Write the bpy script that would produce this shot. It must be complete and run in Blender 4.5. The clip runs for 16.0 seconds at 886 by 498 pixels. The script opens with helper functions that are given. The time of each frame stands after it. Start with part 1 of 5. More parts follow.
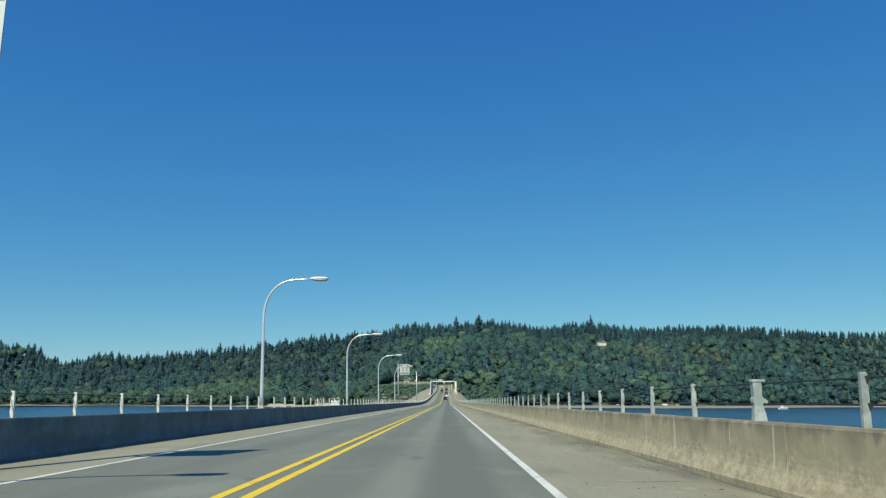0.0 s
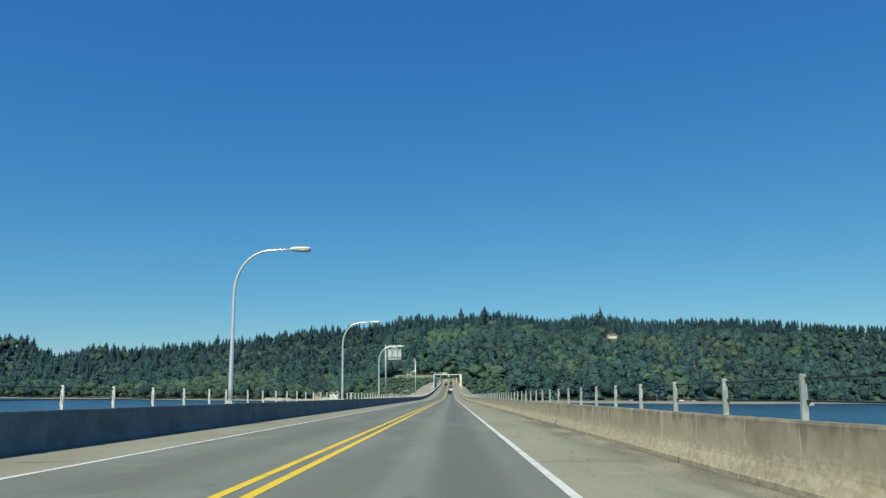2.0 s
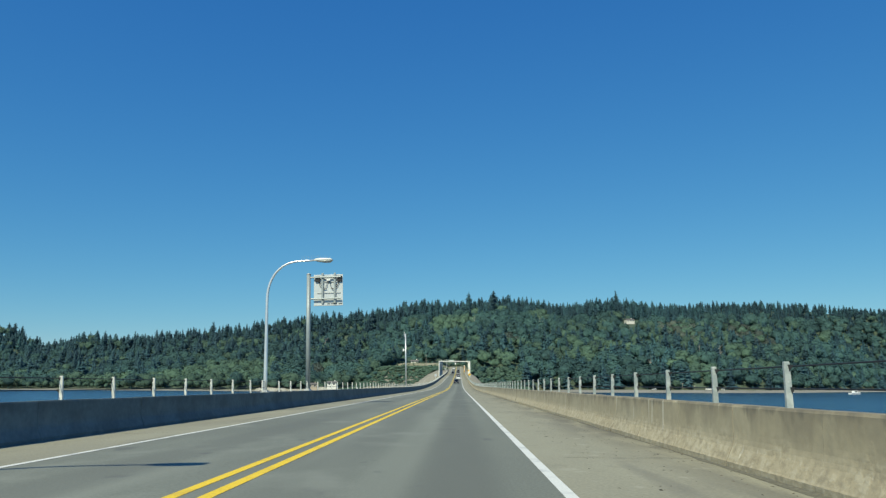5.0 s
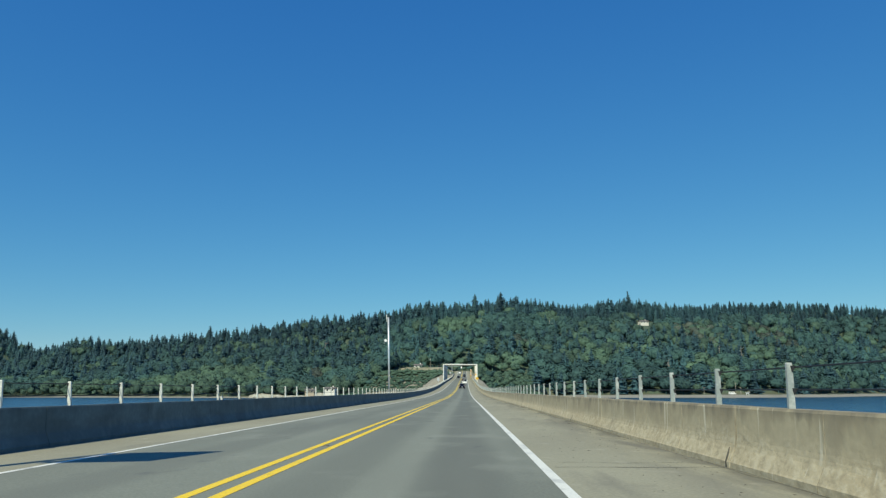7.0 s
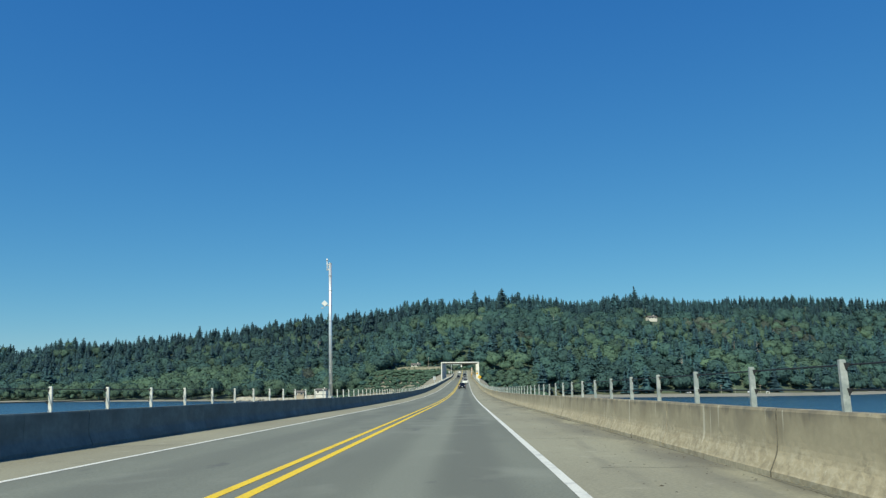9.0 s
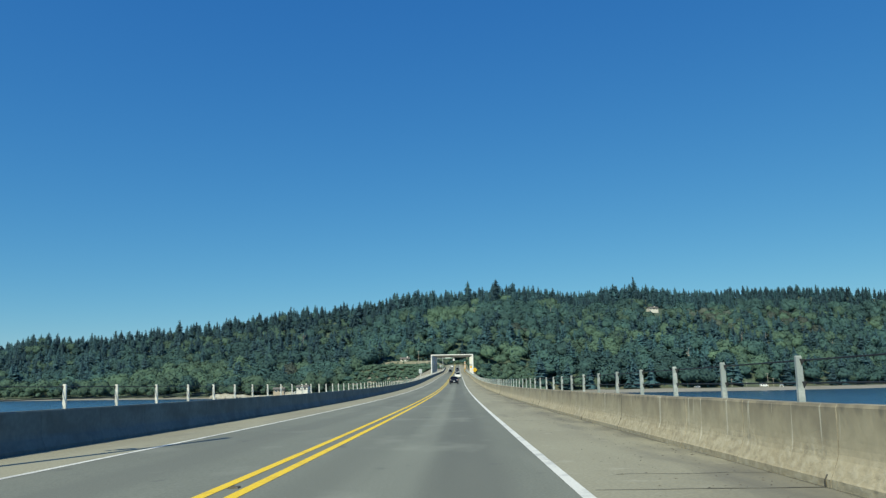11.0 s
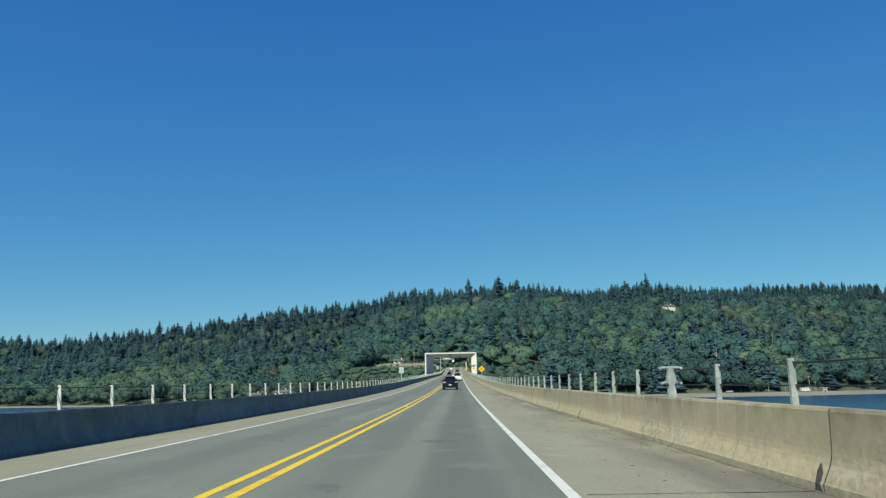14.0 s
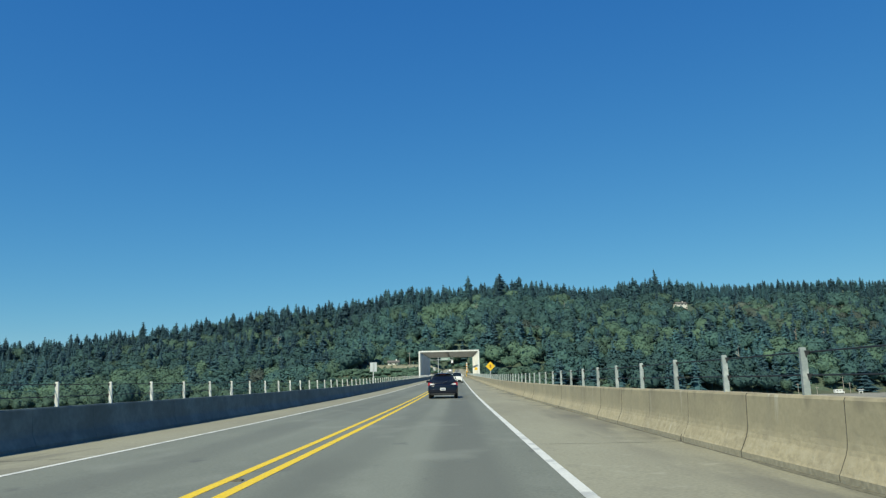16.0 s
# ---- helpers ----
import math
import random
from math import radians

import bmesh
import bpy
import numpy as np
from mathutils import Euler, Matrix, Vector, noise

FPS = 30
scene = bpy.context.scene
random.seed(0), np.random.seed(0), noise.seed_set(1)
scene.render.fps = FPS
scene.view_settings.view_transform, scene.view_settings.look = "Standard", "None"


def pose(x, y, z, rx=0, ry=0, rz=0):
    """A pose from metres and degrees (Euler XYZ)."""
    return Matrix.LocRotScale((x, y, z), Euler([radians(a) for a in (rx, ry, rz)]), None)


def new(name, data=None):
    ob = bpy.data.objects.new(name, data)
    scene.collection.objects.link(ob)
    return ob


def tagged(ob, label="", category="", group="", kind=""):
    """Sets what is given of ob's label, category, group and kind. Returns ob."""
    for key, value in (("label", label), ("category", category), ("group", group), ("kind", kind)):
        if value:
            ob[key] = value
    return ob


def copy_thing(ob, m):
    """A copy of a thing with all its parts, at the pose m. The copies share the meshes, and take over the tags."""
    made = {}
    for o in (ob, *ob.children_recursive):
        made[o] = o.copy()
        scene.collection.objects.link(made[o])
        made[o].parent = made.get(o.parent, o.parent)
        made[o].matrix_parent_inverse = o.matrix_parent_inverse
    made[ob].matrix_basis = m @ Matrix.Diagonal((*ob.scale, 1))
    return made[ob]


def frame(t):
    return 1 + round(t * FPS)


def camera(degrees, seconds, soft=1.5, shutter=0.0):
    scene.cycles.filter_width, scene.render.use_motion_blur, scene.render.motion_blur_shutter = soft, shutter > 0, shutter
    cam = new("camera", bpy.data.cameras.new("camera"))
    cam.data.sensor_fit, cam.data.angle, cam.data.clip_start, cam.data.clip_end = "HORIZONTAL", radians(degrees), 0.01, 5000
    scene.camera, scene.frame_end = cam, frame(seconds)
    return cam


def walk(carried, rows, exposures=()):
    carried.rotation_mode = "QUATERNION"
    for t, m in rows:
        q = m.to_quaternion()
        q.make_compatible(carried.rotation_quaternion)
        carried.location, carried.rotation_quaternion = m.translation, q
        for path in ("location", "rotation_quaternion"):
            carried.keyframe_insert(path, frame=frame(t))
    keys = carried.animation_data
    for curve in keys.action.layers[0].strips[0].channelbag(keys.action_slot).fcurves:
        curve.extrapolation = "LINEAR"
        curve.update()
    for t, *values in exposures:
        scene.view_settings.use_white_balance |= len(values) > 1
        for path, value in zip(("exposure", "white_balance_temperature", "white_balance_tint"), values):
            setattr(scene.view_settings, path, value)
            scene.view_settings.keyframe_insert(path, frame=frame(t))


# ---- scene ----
cam = camera(64, 16.0, soft=1.3)
# seconds, place (x across the road, y along it, z up), pan to the right, tilt up, lean
PATH = [
    (0.0, 2.36, 0.00, 1.054, -0.34, 12.12, 0.15),
    (0.5, 2.32, 8.64, 1.056, -0.46, 12.08, 0.34),
    (1.0, 2.31, 17.31, 1.051, -0.52, 11.95, 0.31),
    (1.5, 2.29, 26.02, 1.061, -0.62, 11.81, 0.33),
    (2.0, 2.29, 34.77, 1.067, -0.73, 11.68, 0.38),
    (2.5, 2.31, 43.54, 1.061, -0.81, 11.34, 0.51),
    (3.0, 2.35, 52.35, 1.050, -0.67, 10.88, 0.60),
    (3.5, 2.41, 61.19, 1.059, -0.76, 10.84, 0.46),
    (4.0, 2.47, 70.06, 1.058, -0.85, 10.81, 0.32),
    (4.5, 2.52, 78.96, 1.063, -1.11, 10.82, 0.24),
    (5.0, 2.56, 87.89, 1.063, -1.31, 10.85, 0.17),
    (5.5, 2.60, 96.86, 1.061, -1.46, 10.91, 0.11),
    (6.0, 2.63, 105.85, 1.056, -1.58, 11.01, 0.05),
    (6.5, 2.63, 114.90, 1.041, -1.68, 11.16, -0.01),
    (7.0, 2.59, 124.03, 1.028, -1.76, 11.28, -0.09),
    (7.5, 2.58, 133.24, 1.047, -1.70, 11.38, -0.39),
    (8.0, 2.57, 142.53, 1.028, -1.87, 11.40, -0.48),
    (8.5, 2.52, 151.86, 1.054, -1.79, 11.37, -0.53),
    (9.0, 2.46, 161.22, 1.061, -1.69, 11.33, -0.58),
    (9.5, 2.40, 170.61, 1.063, -1.56, 11.27, -0.63),
    (10.0, 2.37, 180.02, 1.062, -1.41, 11.21, -0.69),
    (10.5, 2.38, 189.48, 1.060, -1.25, 11.14, -0.77),
    (11.0, 2.43, 199.03, 1.054, -1.05, 10.99, -0.94),
    (11.5, 2.50, 208.65, 1.047, -1.02, 11.02, -1.10),
    (12.0, 2.58, 218.31, 1.074, -1.06, 11.09, -1.06),
    (12.5, 2.53, 228.17, 1.132, -1.09, 11.17, -1.16),
    (13.0, 2.49, 237.77, 1.174, -1.06, 11.20, -1.16),
    (13.5, 2.48, 247.42, 1.258, -1.07, 11.29, -1.01),
    (14.0, 2.53, 257.03, 1.328, -1.05, 11.35, -1.04),
    (14.5, 2.46, 266.65, 1.451, -1.08, 11.37, -1.16),
    (15.0, 2.45, 276.32, 1.510, -1.06, 11.41, -1.14),
    (15.5, 2.45, 286.06, 1.604, -1.00, 11.55, -1.26),
    (16.0, 2.47, 295.87, 1.719, -0.96, 11.60, -1.31),
]
walk(cam, [(t, pose(x, y, z, 90 + tilt, 0, -pan) @ pose(0, 0, 0, 0, 0, lean)) for t, x, y, z, pan, tilt, lean in PATH])

# ---- light ----
SUN_WAY = Vector((0.36, 0.90, -1.0)).normalized()      # the way the sunlight travels
SUN_ELEV = math.asin(-SUN_WAY.z)
SUN_TURN = math.atan2(-SUN_WAY.x, -SUN_WAY.y)
world = bpy.data.worlds.new("sky")
scene.world = world
world.use_nodes = True
wn = world.node_tree.nodes
sky = wn.new("ShaderNodeTexSky")
sky.sky_type = "NISHITA"
sky.sun_disc = False
sky.sun_elevation = SUN_ELEV
sky.sun_rotation = SUN_TURN
sky.altitude = 0
sky.air_density = 1.0
sky.dust_density = 0.0
sky.ozone_density = 6.0
wn["Background"].inputs["Strength"].default_value = 0.115
# the deep, saturated blue of a clear northern afternoon: the sky's own channels, each with its own gain and contrast
wl = world.node_tree.links.new
split, join = wn.new("ShaderNodeSeparateColor"), wn.new("ShaderNodeCombineColor")
wl(sky.outputs[0], split.inputs[0])
for ch, (gain, power) in enumerate(((0.585, 1.27), (0.662, 0.825), (0.677, 0.43))):
    pw, mu = wn.new("ShaderNodeMath"), wn.new("ShaderNodeMath")
    pw.operation, mu.operation = "POWER", "MULTIPLY"
    pw.inputs[1].default_value, mu.inputs[1].default_value = power, gain * 0.11 ** power / 0.11
    wl(split.outputs[ch], pw.inputs[0]), wl(pw.outputs[0], mu.inputs[0]), wl(mu.outputs[0], join.inputs[ch])
wl(join.outputs[0], wn["Background"].inputs["Color"])
sun_data = bpy.data.lights.new("sun", "SUN")
sun_data.energy = 4.7
sun_data.angle = radians(0.55)
sun_data.color = (1.0, 0.97, 0.72)
sun = new("sun", sun_data)
sun.matrix_world = Matrix.Translation((0, 0, 60)) @ SUN_WAY.to_track_quat("-Z", "Y").to_matrix().to_4x4()
scene.view_settings.exposure = 0.0


# ---- materials ----
def mat(name, base, rough=0.6, metal=0.0, vary=0.15, scale=1.0, fine=14.0, stretch=(1, 1, 1), second=None, amount=0.5,
        bump=0.0, per_object=0.0, per_island=0.0, spec=0.5, ramp=(0.35, 0.65)):
    """A surface with two scales of variation, in world metres. second: a stain colour mixed in by the large noise."""
    m = bpy.data.materials.new(name)
    m.use_nodes = True
    nt = m.node_tree
    n, link = nt.nodes, nt.links.new
    bsdf = n["Principled BSDF"]
    bsdf.inputs["Roughness"].default_value = rough
    bsdf.inputs["Metallic"].default_value = metal
    bsdf.inputs["Specular IOR Level"].default_value = spec
    geo = n.new("ShaderNodeNewGeometry")
    mapping = n.new("ShaderNodeMapping")
    mapping.inputs["Scale"].default_value = stretch
    link(geo.outputs["Position"], mapping.inputs["Vector"])
    big, small = n.new("ShaderNodeTexNoise"), n.new("ShaderNodeTexNoise")
    big.inputs["Scale"].default_value, big.inputs["Detail"].default_value = scale, 5
    small.inputs["Scale"].default_value, small.inputs["Detail"].default_value = fine, 4
    link(mapping.outputs[0], big.inputs["Vector"])
    link(geo.outputs["Position"], small.inputs["Vector"])
    mix = n.new("ShaderNodeMix")
    mix.data_type = "RGBA"
    mix.inputs["A"].default_value = (*base, 1)
    mix.inputs["B"].default_value = (*(second or [c * (1 - 1.6 * vary) for c in base]), 1)
    cr = n.new("ShaderNodeMapRange")
    cr.inputs["From Min"].default_value, cr.inputs["From Max"].default_value = ramp
    cr.inputs["To Max"].default_value = amount if second else 1.0
    link(big.outputs["Fac"], cr.inputs["Value"])
    link(cr.outputs[0], mix.inputs["Factor"])
    hsv = n.new("ShaderNodeHueSaturation")
    link(mix.outputs["Result"], hsv.inputs["Color"])
    val = n.new("ShaderNodeMapRange")
    val.inputs["From Min"].default_value, val.inputs["From Max"].default_value = 0.3, 0.7
    val.inputs["To Min"].default_value, val.inputs["To Max"].default_value = 1 - vary, 1 + vary
    link(small.outputs["Fac"], val.inputs["Value"])
    out = val.outputs[0]
    for use, node, sock in ((per_object, "ShaderNodeObjectInfo", "Random"), (per_island, "ShaderNodeNewGeometry", "Random Per Island")):
        if use:
            r = n.new(node)
            rr = n.new("ShaderNodeMapRange")
            rr.inputs["To Min"].default_value, rr.inputs["To Max"].default_value = 1 - use, 1 + use
            link(r.outputs[sock], rr.inputs["Value"])
            mul = n.new("ShaderNodeMath")
            mul.operation = "MULTIPLY"
            link(out, mul.inputs[0]), link(rr.outputs[0], mul.inputs[1])
            out = mul.outputs[0]
    link(out, hsv.inputs["Value"])
    link(hsv.outputs[0], bsdf.inputs["Base Color"])
    if bump:
        b = n.new("ShaderNodeBump")
        b.inputs["Strength"].default_value, b.inputs["Distance"].default_value = bump, 0.02
        link(small.outputs["Fac"], b.inputs["Height"])
        link(b.outputs[0], bsdf.inputs["Normal"])
    return m


def add_layer(m, colour, scale, lo, hi, stretch=(1, 1, 1), amount=1.0, detail=5.0, keep=None):
    """Lays stains of their own shape over a material of mat(). keep: (axis, from, to) fades the stains in along an axis of the object."""
    n, link = m.node_tree.nodes, m.node_tree.links.new
    bsdf = n["Principled BSDF"]
    old = bsdf.inputs["Base Color"].links[0].from_socket
    geo, mapping, tex, cr, mix = (n.new("ShaderNode" + k) for k in ("NewGeometry", "Mapping", "TexNoise", "MapRange", "Mix"))
    mix.data_type = "RGBA"
    mapping.inputs["Scale"].default_value = stretch
    mapping.inputs["Location"].default_value = (scale * 3.1, scale * 1.7, lo * 9)
    tex.inputs["Scale"].default_value, tex.inputs["Detail"].default_value = scale, detail
    cr.inputs["From Min"].default_value, cr.inputs["From Max"].default_value, cr.inputs["To Max"].default_value = lo, hi, amount
    link(geo.outputs["Position"], mapping.inputs["Vector"])
    link(mapping.outputs[0], tex.inputs["Vector"])
    link(tex.outputs["Fac"], cr.inputs["Value"])
    fac = cr.outputs[0]
    if keep:
        sep, kr, mul, own = n.new("ShaderNodeSeparateXYZ"), n.new("ShaderNodeMapRange"), n.new("ShaderNodeMath"), n.new("ShaderNodeTexCoord")
        mul.operation = "MULTIPLY"
        link(own.outputs["Object"], sep.inputs[0])
        kr.inputs["From Min"].default_value, kr.inputs["From Max"].default_value = keep[1], keep[2]
        link(sep.outputs[keep[0]], kr.inputs["Value"])
        link(fac, mul.inputs[0]), link(kr.outputs[0], mul.inputs[1])
        fac = mul.outputs[0]
    link(fac, mix.inputs["Factor"])
    link(old, mix.inputs["A"])
    mix.inputs["B"].default_value = (*colour, 1)
    link(mix.outputs["Result"], bsdf.inputs["Base Color"])
    return m


def tyre_bands(m, centre, width, colour, amount):
    """The darker band that dripping oil and tyres leave along a lane, wandering a little."""
    n, link = m.node_tree.nodes, m.node_tree.links.new
    bsdf = n["Principled BSDF"]
    old = bsdf.inputs["Base Color"].links[0].from_socket
    geo, sep, tex = n.new("ShaderNodeNewGeometry"), n.new("ShaderNodeSeparateXYZ"), n.new("ShaderNodeTexNoise")
    tex.inputs["Scale"].default_value, tex.inputs["Detail"].default_value = 0.35, 4
    flow = n.new("ShaderNodeMapping")
    flow.inputs["Scale"].default_value = (1, 0.3, 1)
    link(geo.outputs["Position"], sep.inputs[0])
    link(geo.outputs["Position"], flow.inputs["Vector"])
    link(flow.outputs[0], tex.inputs["Vector"])
    wob = n.new("ShaderNodeMath")
    wob.operation, wob.inputs[1].default_value = "MULTIPLY_ADD", 0.22
    link(tex.outputs["Fac"], wob.inputs[0]), link(sep.outputs[0], wob.inputs[2])
    off = n.new("ShaderNodeMath")
    off.operation, off.inputs[1].default_value = "SUBTRACT", centre + 0.11
    link(wob.outputs[0], off.inputs[0])
    ab = n.new("ShaderNodeMath")
    ab.operation = "ABSOLUTE"
    link(off.outputs[0], ab.inputs[0])
    cr, mix = n.new("ShaderNodeMapRange"), n.new("ShaderNodeMix")
    cr.interpolation_type = "SMOOTHSTEP"
    cr.inputs["From Min"].default_value, cr.inputs["From Max"].default_value = width, width * 0.35
    cr.inputs["To Max"].default_value = amount
    mix.data_type = "RGBA"
    link(ab.outputs[0], cr.inputs["Value"])
    link(cr.outputs[0], mix.inputs["Factor"])
    link(old, mix.inputs["A"])
    mix.inputs["B"].default_value = (*colour, 1)
    link(mix.outputs["Result"], bsdf.inputs["Base Color"])


def object_height(n, link):
    own, sep = n.new("ShaderNodeTexCoord"), n.new("ShaderNodeSeparateXYZ")
    link(own.outputs["Object"], sep.inputs[0])
    return sep.outputs[2]


def arith(n, link, op, a, b):
    node = n.new("ShaderNodeMath")
    node.operation = op
    for sock, v in zip(node.inputs, (a, b)):
        if isinstance(v, (int, float)):
            sock.default_value = v
        else:
            link(v, sock)
    return node.outputs[0]


def noise_at(n, link, scale, stretch=(1, 1, 1), detail=5.0, shift=0.0, rough=0.5):
    geo, mapping, tex = n.new("ShaderNodeNewGeometry"), n.new("ShaderNodeMapping"), n.new("ShaderNodeTexNoise")
    mapping.inputs["Scale"].default_value, mapping.inputs["Location"].default_value = stretch, (shift, shift * 1.7, shift * 0.3)
    tex.inputs["Scale"].default_value, tex.inputs["Detail"].default_value, tex.inputs["Roughness"].default_value = scale, detail, rough
    link(geo.outputs["Position"], mapping.inputs["Vector"]), link(mapping.outputs[0], tex.inputs["Vector"])
    return tex.outputs["Fac"]


def ranged(n, link, value, lo, hi, top=1.0):
    cr = n.new("ShaderNodeMapRange")
    cr.inputs["From Min"].default_value, cr.inputs["From Max"].default_value, cr.inputs["To Max"].default_value = lo, hi, top
    link(value, cr.inputs["Value"])
    return cr.outputs[0]


def over(m, colour, fac):
    n, link = m.node_tree.nodes, m.node_tree.links.new
    base = n["Principled BSDF"].inputs["Base Color"]
    mix = n.new("ShaderNodeMix")
    mix.data_type = "RGBA"
    link(fac, mix.inputs["Factor"]), link(base.links[0].from_socket, mix.inputs["A"])
    mix.inputs["B"].default_value = (*colour, 1)
    link(mix.outputs["Result"], base)


def rain_stains(m, colour, scale, lo, hi, amount, fall, shift, top=0.82, thin=0.07):
    """Dirt that has run down from a wall's top: tongues of many lengths."""
    n, link = m.node_tree.nodes, m.node_tree.links.new
    depth = arith(n, link, "MULTIPLY", arith(n, link, "SUBTRACT", top, object_height(n, link)), 1 / fall)
    v = arith(n, link, "SUBTRACT", noise_at(n, link, scale, (1, 1, thin), 4.0, shift), depth)
    over(m, colour, ranged(n, link, v, lo, hi, amount))


def spalled(m, pale, dark, from_z, to_z, amount):
    """Crumbling, pitted concrete low on a wall, with an uneven border."""
    n, link = m.node_tree.nodes, m.node_tree.links.new
    edge = arith(n, link, "ADD", object_height(n, link), arith(n, link, "MULTIPLY", arith(n, link, "SUBTRACT", noise_at(n, link, 1.6, shift=4.0), 0.5), 0.7))
    where = ranged(n, link, edge, from_z, to_z, amount)
    pits = noise_at(n, link, 8.5, (1, 0.8, 1.1), 7.0, 2.0, 0.6)
    over(m, pale, arith(n, link, "MULTIPLY", where, ranged(n, link, pits, 0.50, 0.60)))
    over(m, dark, arith(n, link, "MULTIPLY", where, ranged(n, link, pits, 0.46, 0.38)))
    bump = n.new("ShaderNodeBump")
    bump.inputs["Strength"].default_value, bump.inputs["Distance"].default_value = 1.0, 0.03
    link(arith(n, link, "MULTIPLY", where, pits), bump.inputs["Height"])
    normal = n["Principled BSDF"].inputs["Normal"]
    if normal.links:
        link(normal.links[0].from_socket, bump.inputs["Normal"])
    link(bump.outputs[0], normal)


M_ROAD = mat("road_concrete", (0.195, 0.205, 0.168), 0.85, vary=0.16, scale=0.25, fine=30, stretch=(1, 0.25, 1), second=(0.150, 0.158, 0.132), amount=0.8, bump=0.25)
add_layer(M_ROAD, (0.26, 0.27, 0.225), 0.5, 0.54, 0.72, stretch=(1.6, 0.15, 1), amount=0.45)
tyre_bands(M_ROAD, 2.55, 0.70, (0.128, 0.134, 0.114), 0.7)
tyre_bands(M_ROAD, 1.70, 0.42, (0.245, 0.256, 0.212), 0.38)
tyre_bands(M_ROAD, 0.85, 0.55, (0.150, 0.157, 0.132), 0.5)
tyre_bands(M_ROAD, -1.9, 0.75, (0.13, 0.135, 0.115), 0.45)
add_layer(M_ROAD, (0.09, 0.092, 0.09), 1.3, 0.66, 0.72, stretch=(1, 0.5, 1), amount=0.5)
add_layer(M_ROAD, (0.275, 0.285, 0.24), 0.9, 0.57, 0.70, stretch=(0.8, 0.5, 1), amount=0.4, detail=10.0)      # pale scuffs
add_layer(M_ROAD, (0.12, 0.126, 0.108), 0.6, 0.60, 0.72, stretch=(1, 0.2, 1), amount=0.4, detail=9.0)
M_SHOULDER = mat("shoulder_concrete", (0.31, 0.295, 0.215), 0.9, vary=0.14, scale=0.4, fine=24, stretch=(1, 0.35, 1), second=(0.24, 0.225, 0.165), amount=0.7, bump=0.3)
add_layer(M_SHOULDER, (0.12, 0.115, 0.10), 0.55, 0.60, 0.74, stretch=(2.2, 0.3, 1), amount=0.5)
add_layer(M_SHOULDER, (0.40, 0.38, 0.30), 2.3, 0.62, 0.72, amount=0.5)
add_layer(M_SHOULDER, (0.10, 0.095, 0.08), 0.7, 0.47, 0.60, stretch=(1.6, 0.5, 1), amount=0.65, detail=8.0, keep=(0, 5.2, 6.0))      # grit and damp along the wall
add_layer(M_SHOULDER, (0.16, 0.15, 0.12), 3.0, 0.60, 0.70, stretch=(1, 0.6, 1), amount=0.22, detail=8.0)
add_layer(M_SHOULDER, (0.12, 0.115, 0.10), 0.30, 0.50, 0.58, stretch=(2.6, 0.6, 1), amount=0.5, detail=7.0, keep=(0, 4.8, 5.6))      # long damp patches
M_BARRIER = mat("weathered_barrier_concrete", (0.445, 0.385, 0.262), 0.92, vary=0.06, scale=0.6, fine=9, second=(0.39, 0.328, 0.215), amount=0.9, bump=0.3, per_object=0.04)
rain_stains(M_BARRIER, (0.265, 0.225, 0.155), 1.1, 0.34, 0.52, 0.75, 1.6, 0.0, thin=0.12)       # brown tongues of dirt from the top
rain_stains(M_BARRIER, (0.19, 0.165, 0.12), 2.6, 0.42, 0.58, 0.60, 1.1, 3.3)
rain_stains(M_BARRIER, (0.62, 0.57, 0.44), 6.5, 0.625, 0.66, 0.85, 14.0, 7.7, thin=0.05)               # lime runs
rain_stains(M_BARRIER, (0.15, 0.135, 0.105), 4.2, 0.40, 0.56, 0.65, 0.55, 11.3, thin=0.3)          # a ragged dark rim under the top
add_layer(M_BARRIER, (0.33, 0.285, 0.20), 1.4, 0.52, 0.66, stretch=(1, 1, 0.5), amount=0.5, detail=8.0)
spalled(M_BARRIER, (0.56, 0.505, 0.37), (0.25, 0.215, 0.15), 0.48, 0.28, 0.45)
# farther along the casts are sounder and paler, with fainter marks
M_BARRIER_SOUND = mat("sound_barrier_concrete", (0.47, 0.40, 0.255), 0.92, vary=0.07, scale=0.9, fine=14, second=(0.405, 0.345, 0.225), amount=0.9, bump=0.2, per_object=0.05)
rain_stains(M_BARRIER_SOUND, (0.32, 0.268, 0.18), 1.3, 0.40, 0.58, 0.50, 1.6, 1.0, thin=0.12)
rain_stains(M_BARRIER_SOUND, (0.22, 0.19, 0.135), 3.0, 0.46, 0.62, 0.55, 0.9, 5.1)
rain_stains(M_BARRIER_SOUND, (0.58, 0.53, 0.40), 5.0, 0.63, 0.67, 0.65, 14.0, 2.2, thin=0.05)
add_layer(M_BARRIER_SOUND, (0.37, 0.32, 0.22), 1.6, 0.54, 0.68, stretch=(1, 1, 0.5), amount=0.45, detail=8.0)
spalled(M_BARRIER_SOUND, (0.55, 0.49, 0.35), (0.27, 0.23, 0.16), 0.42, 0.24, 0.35)
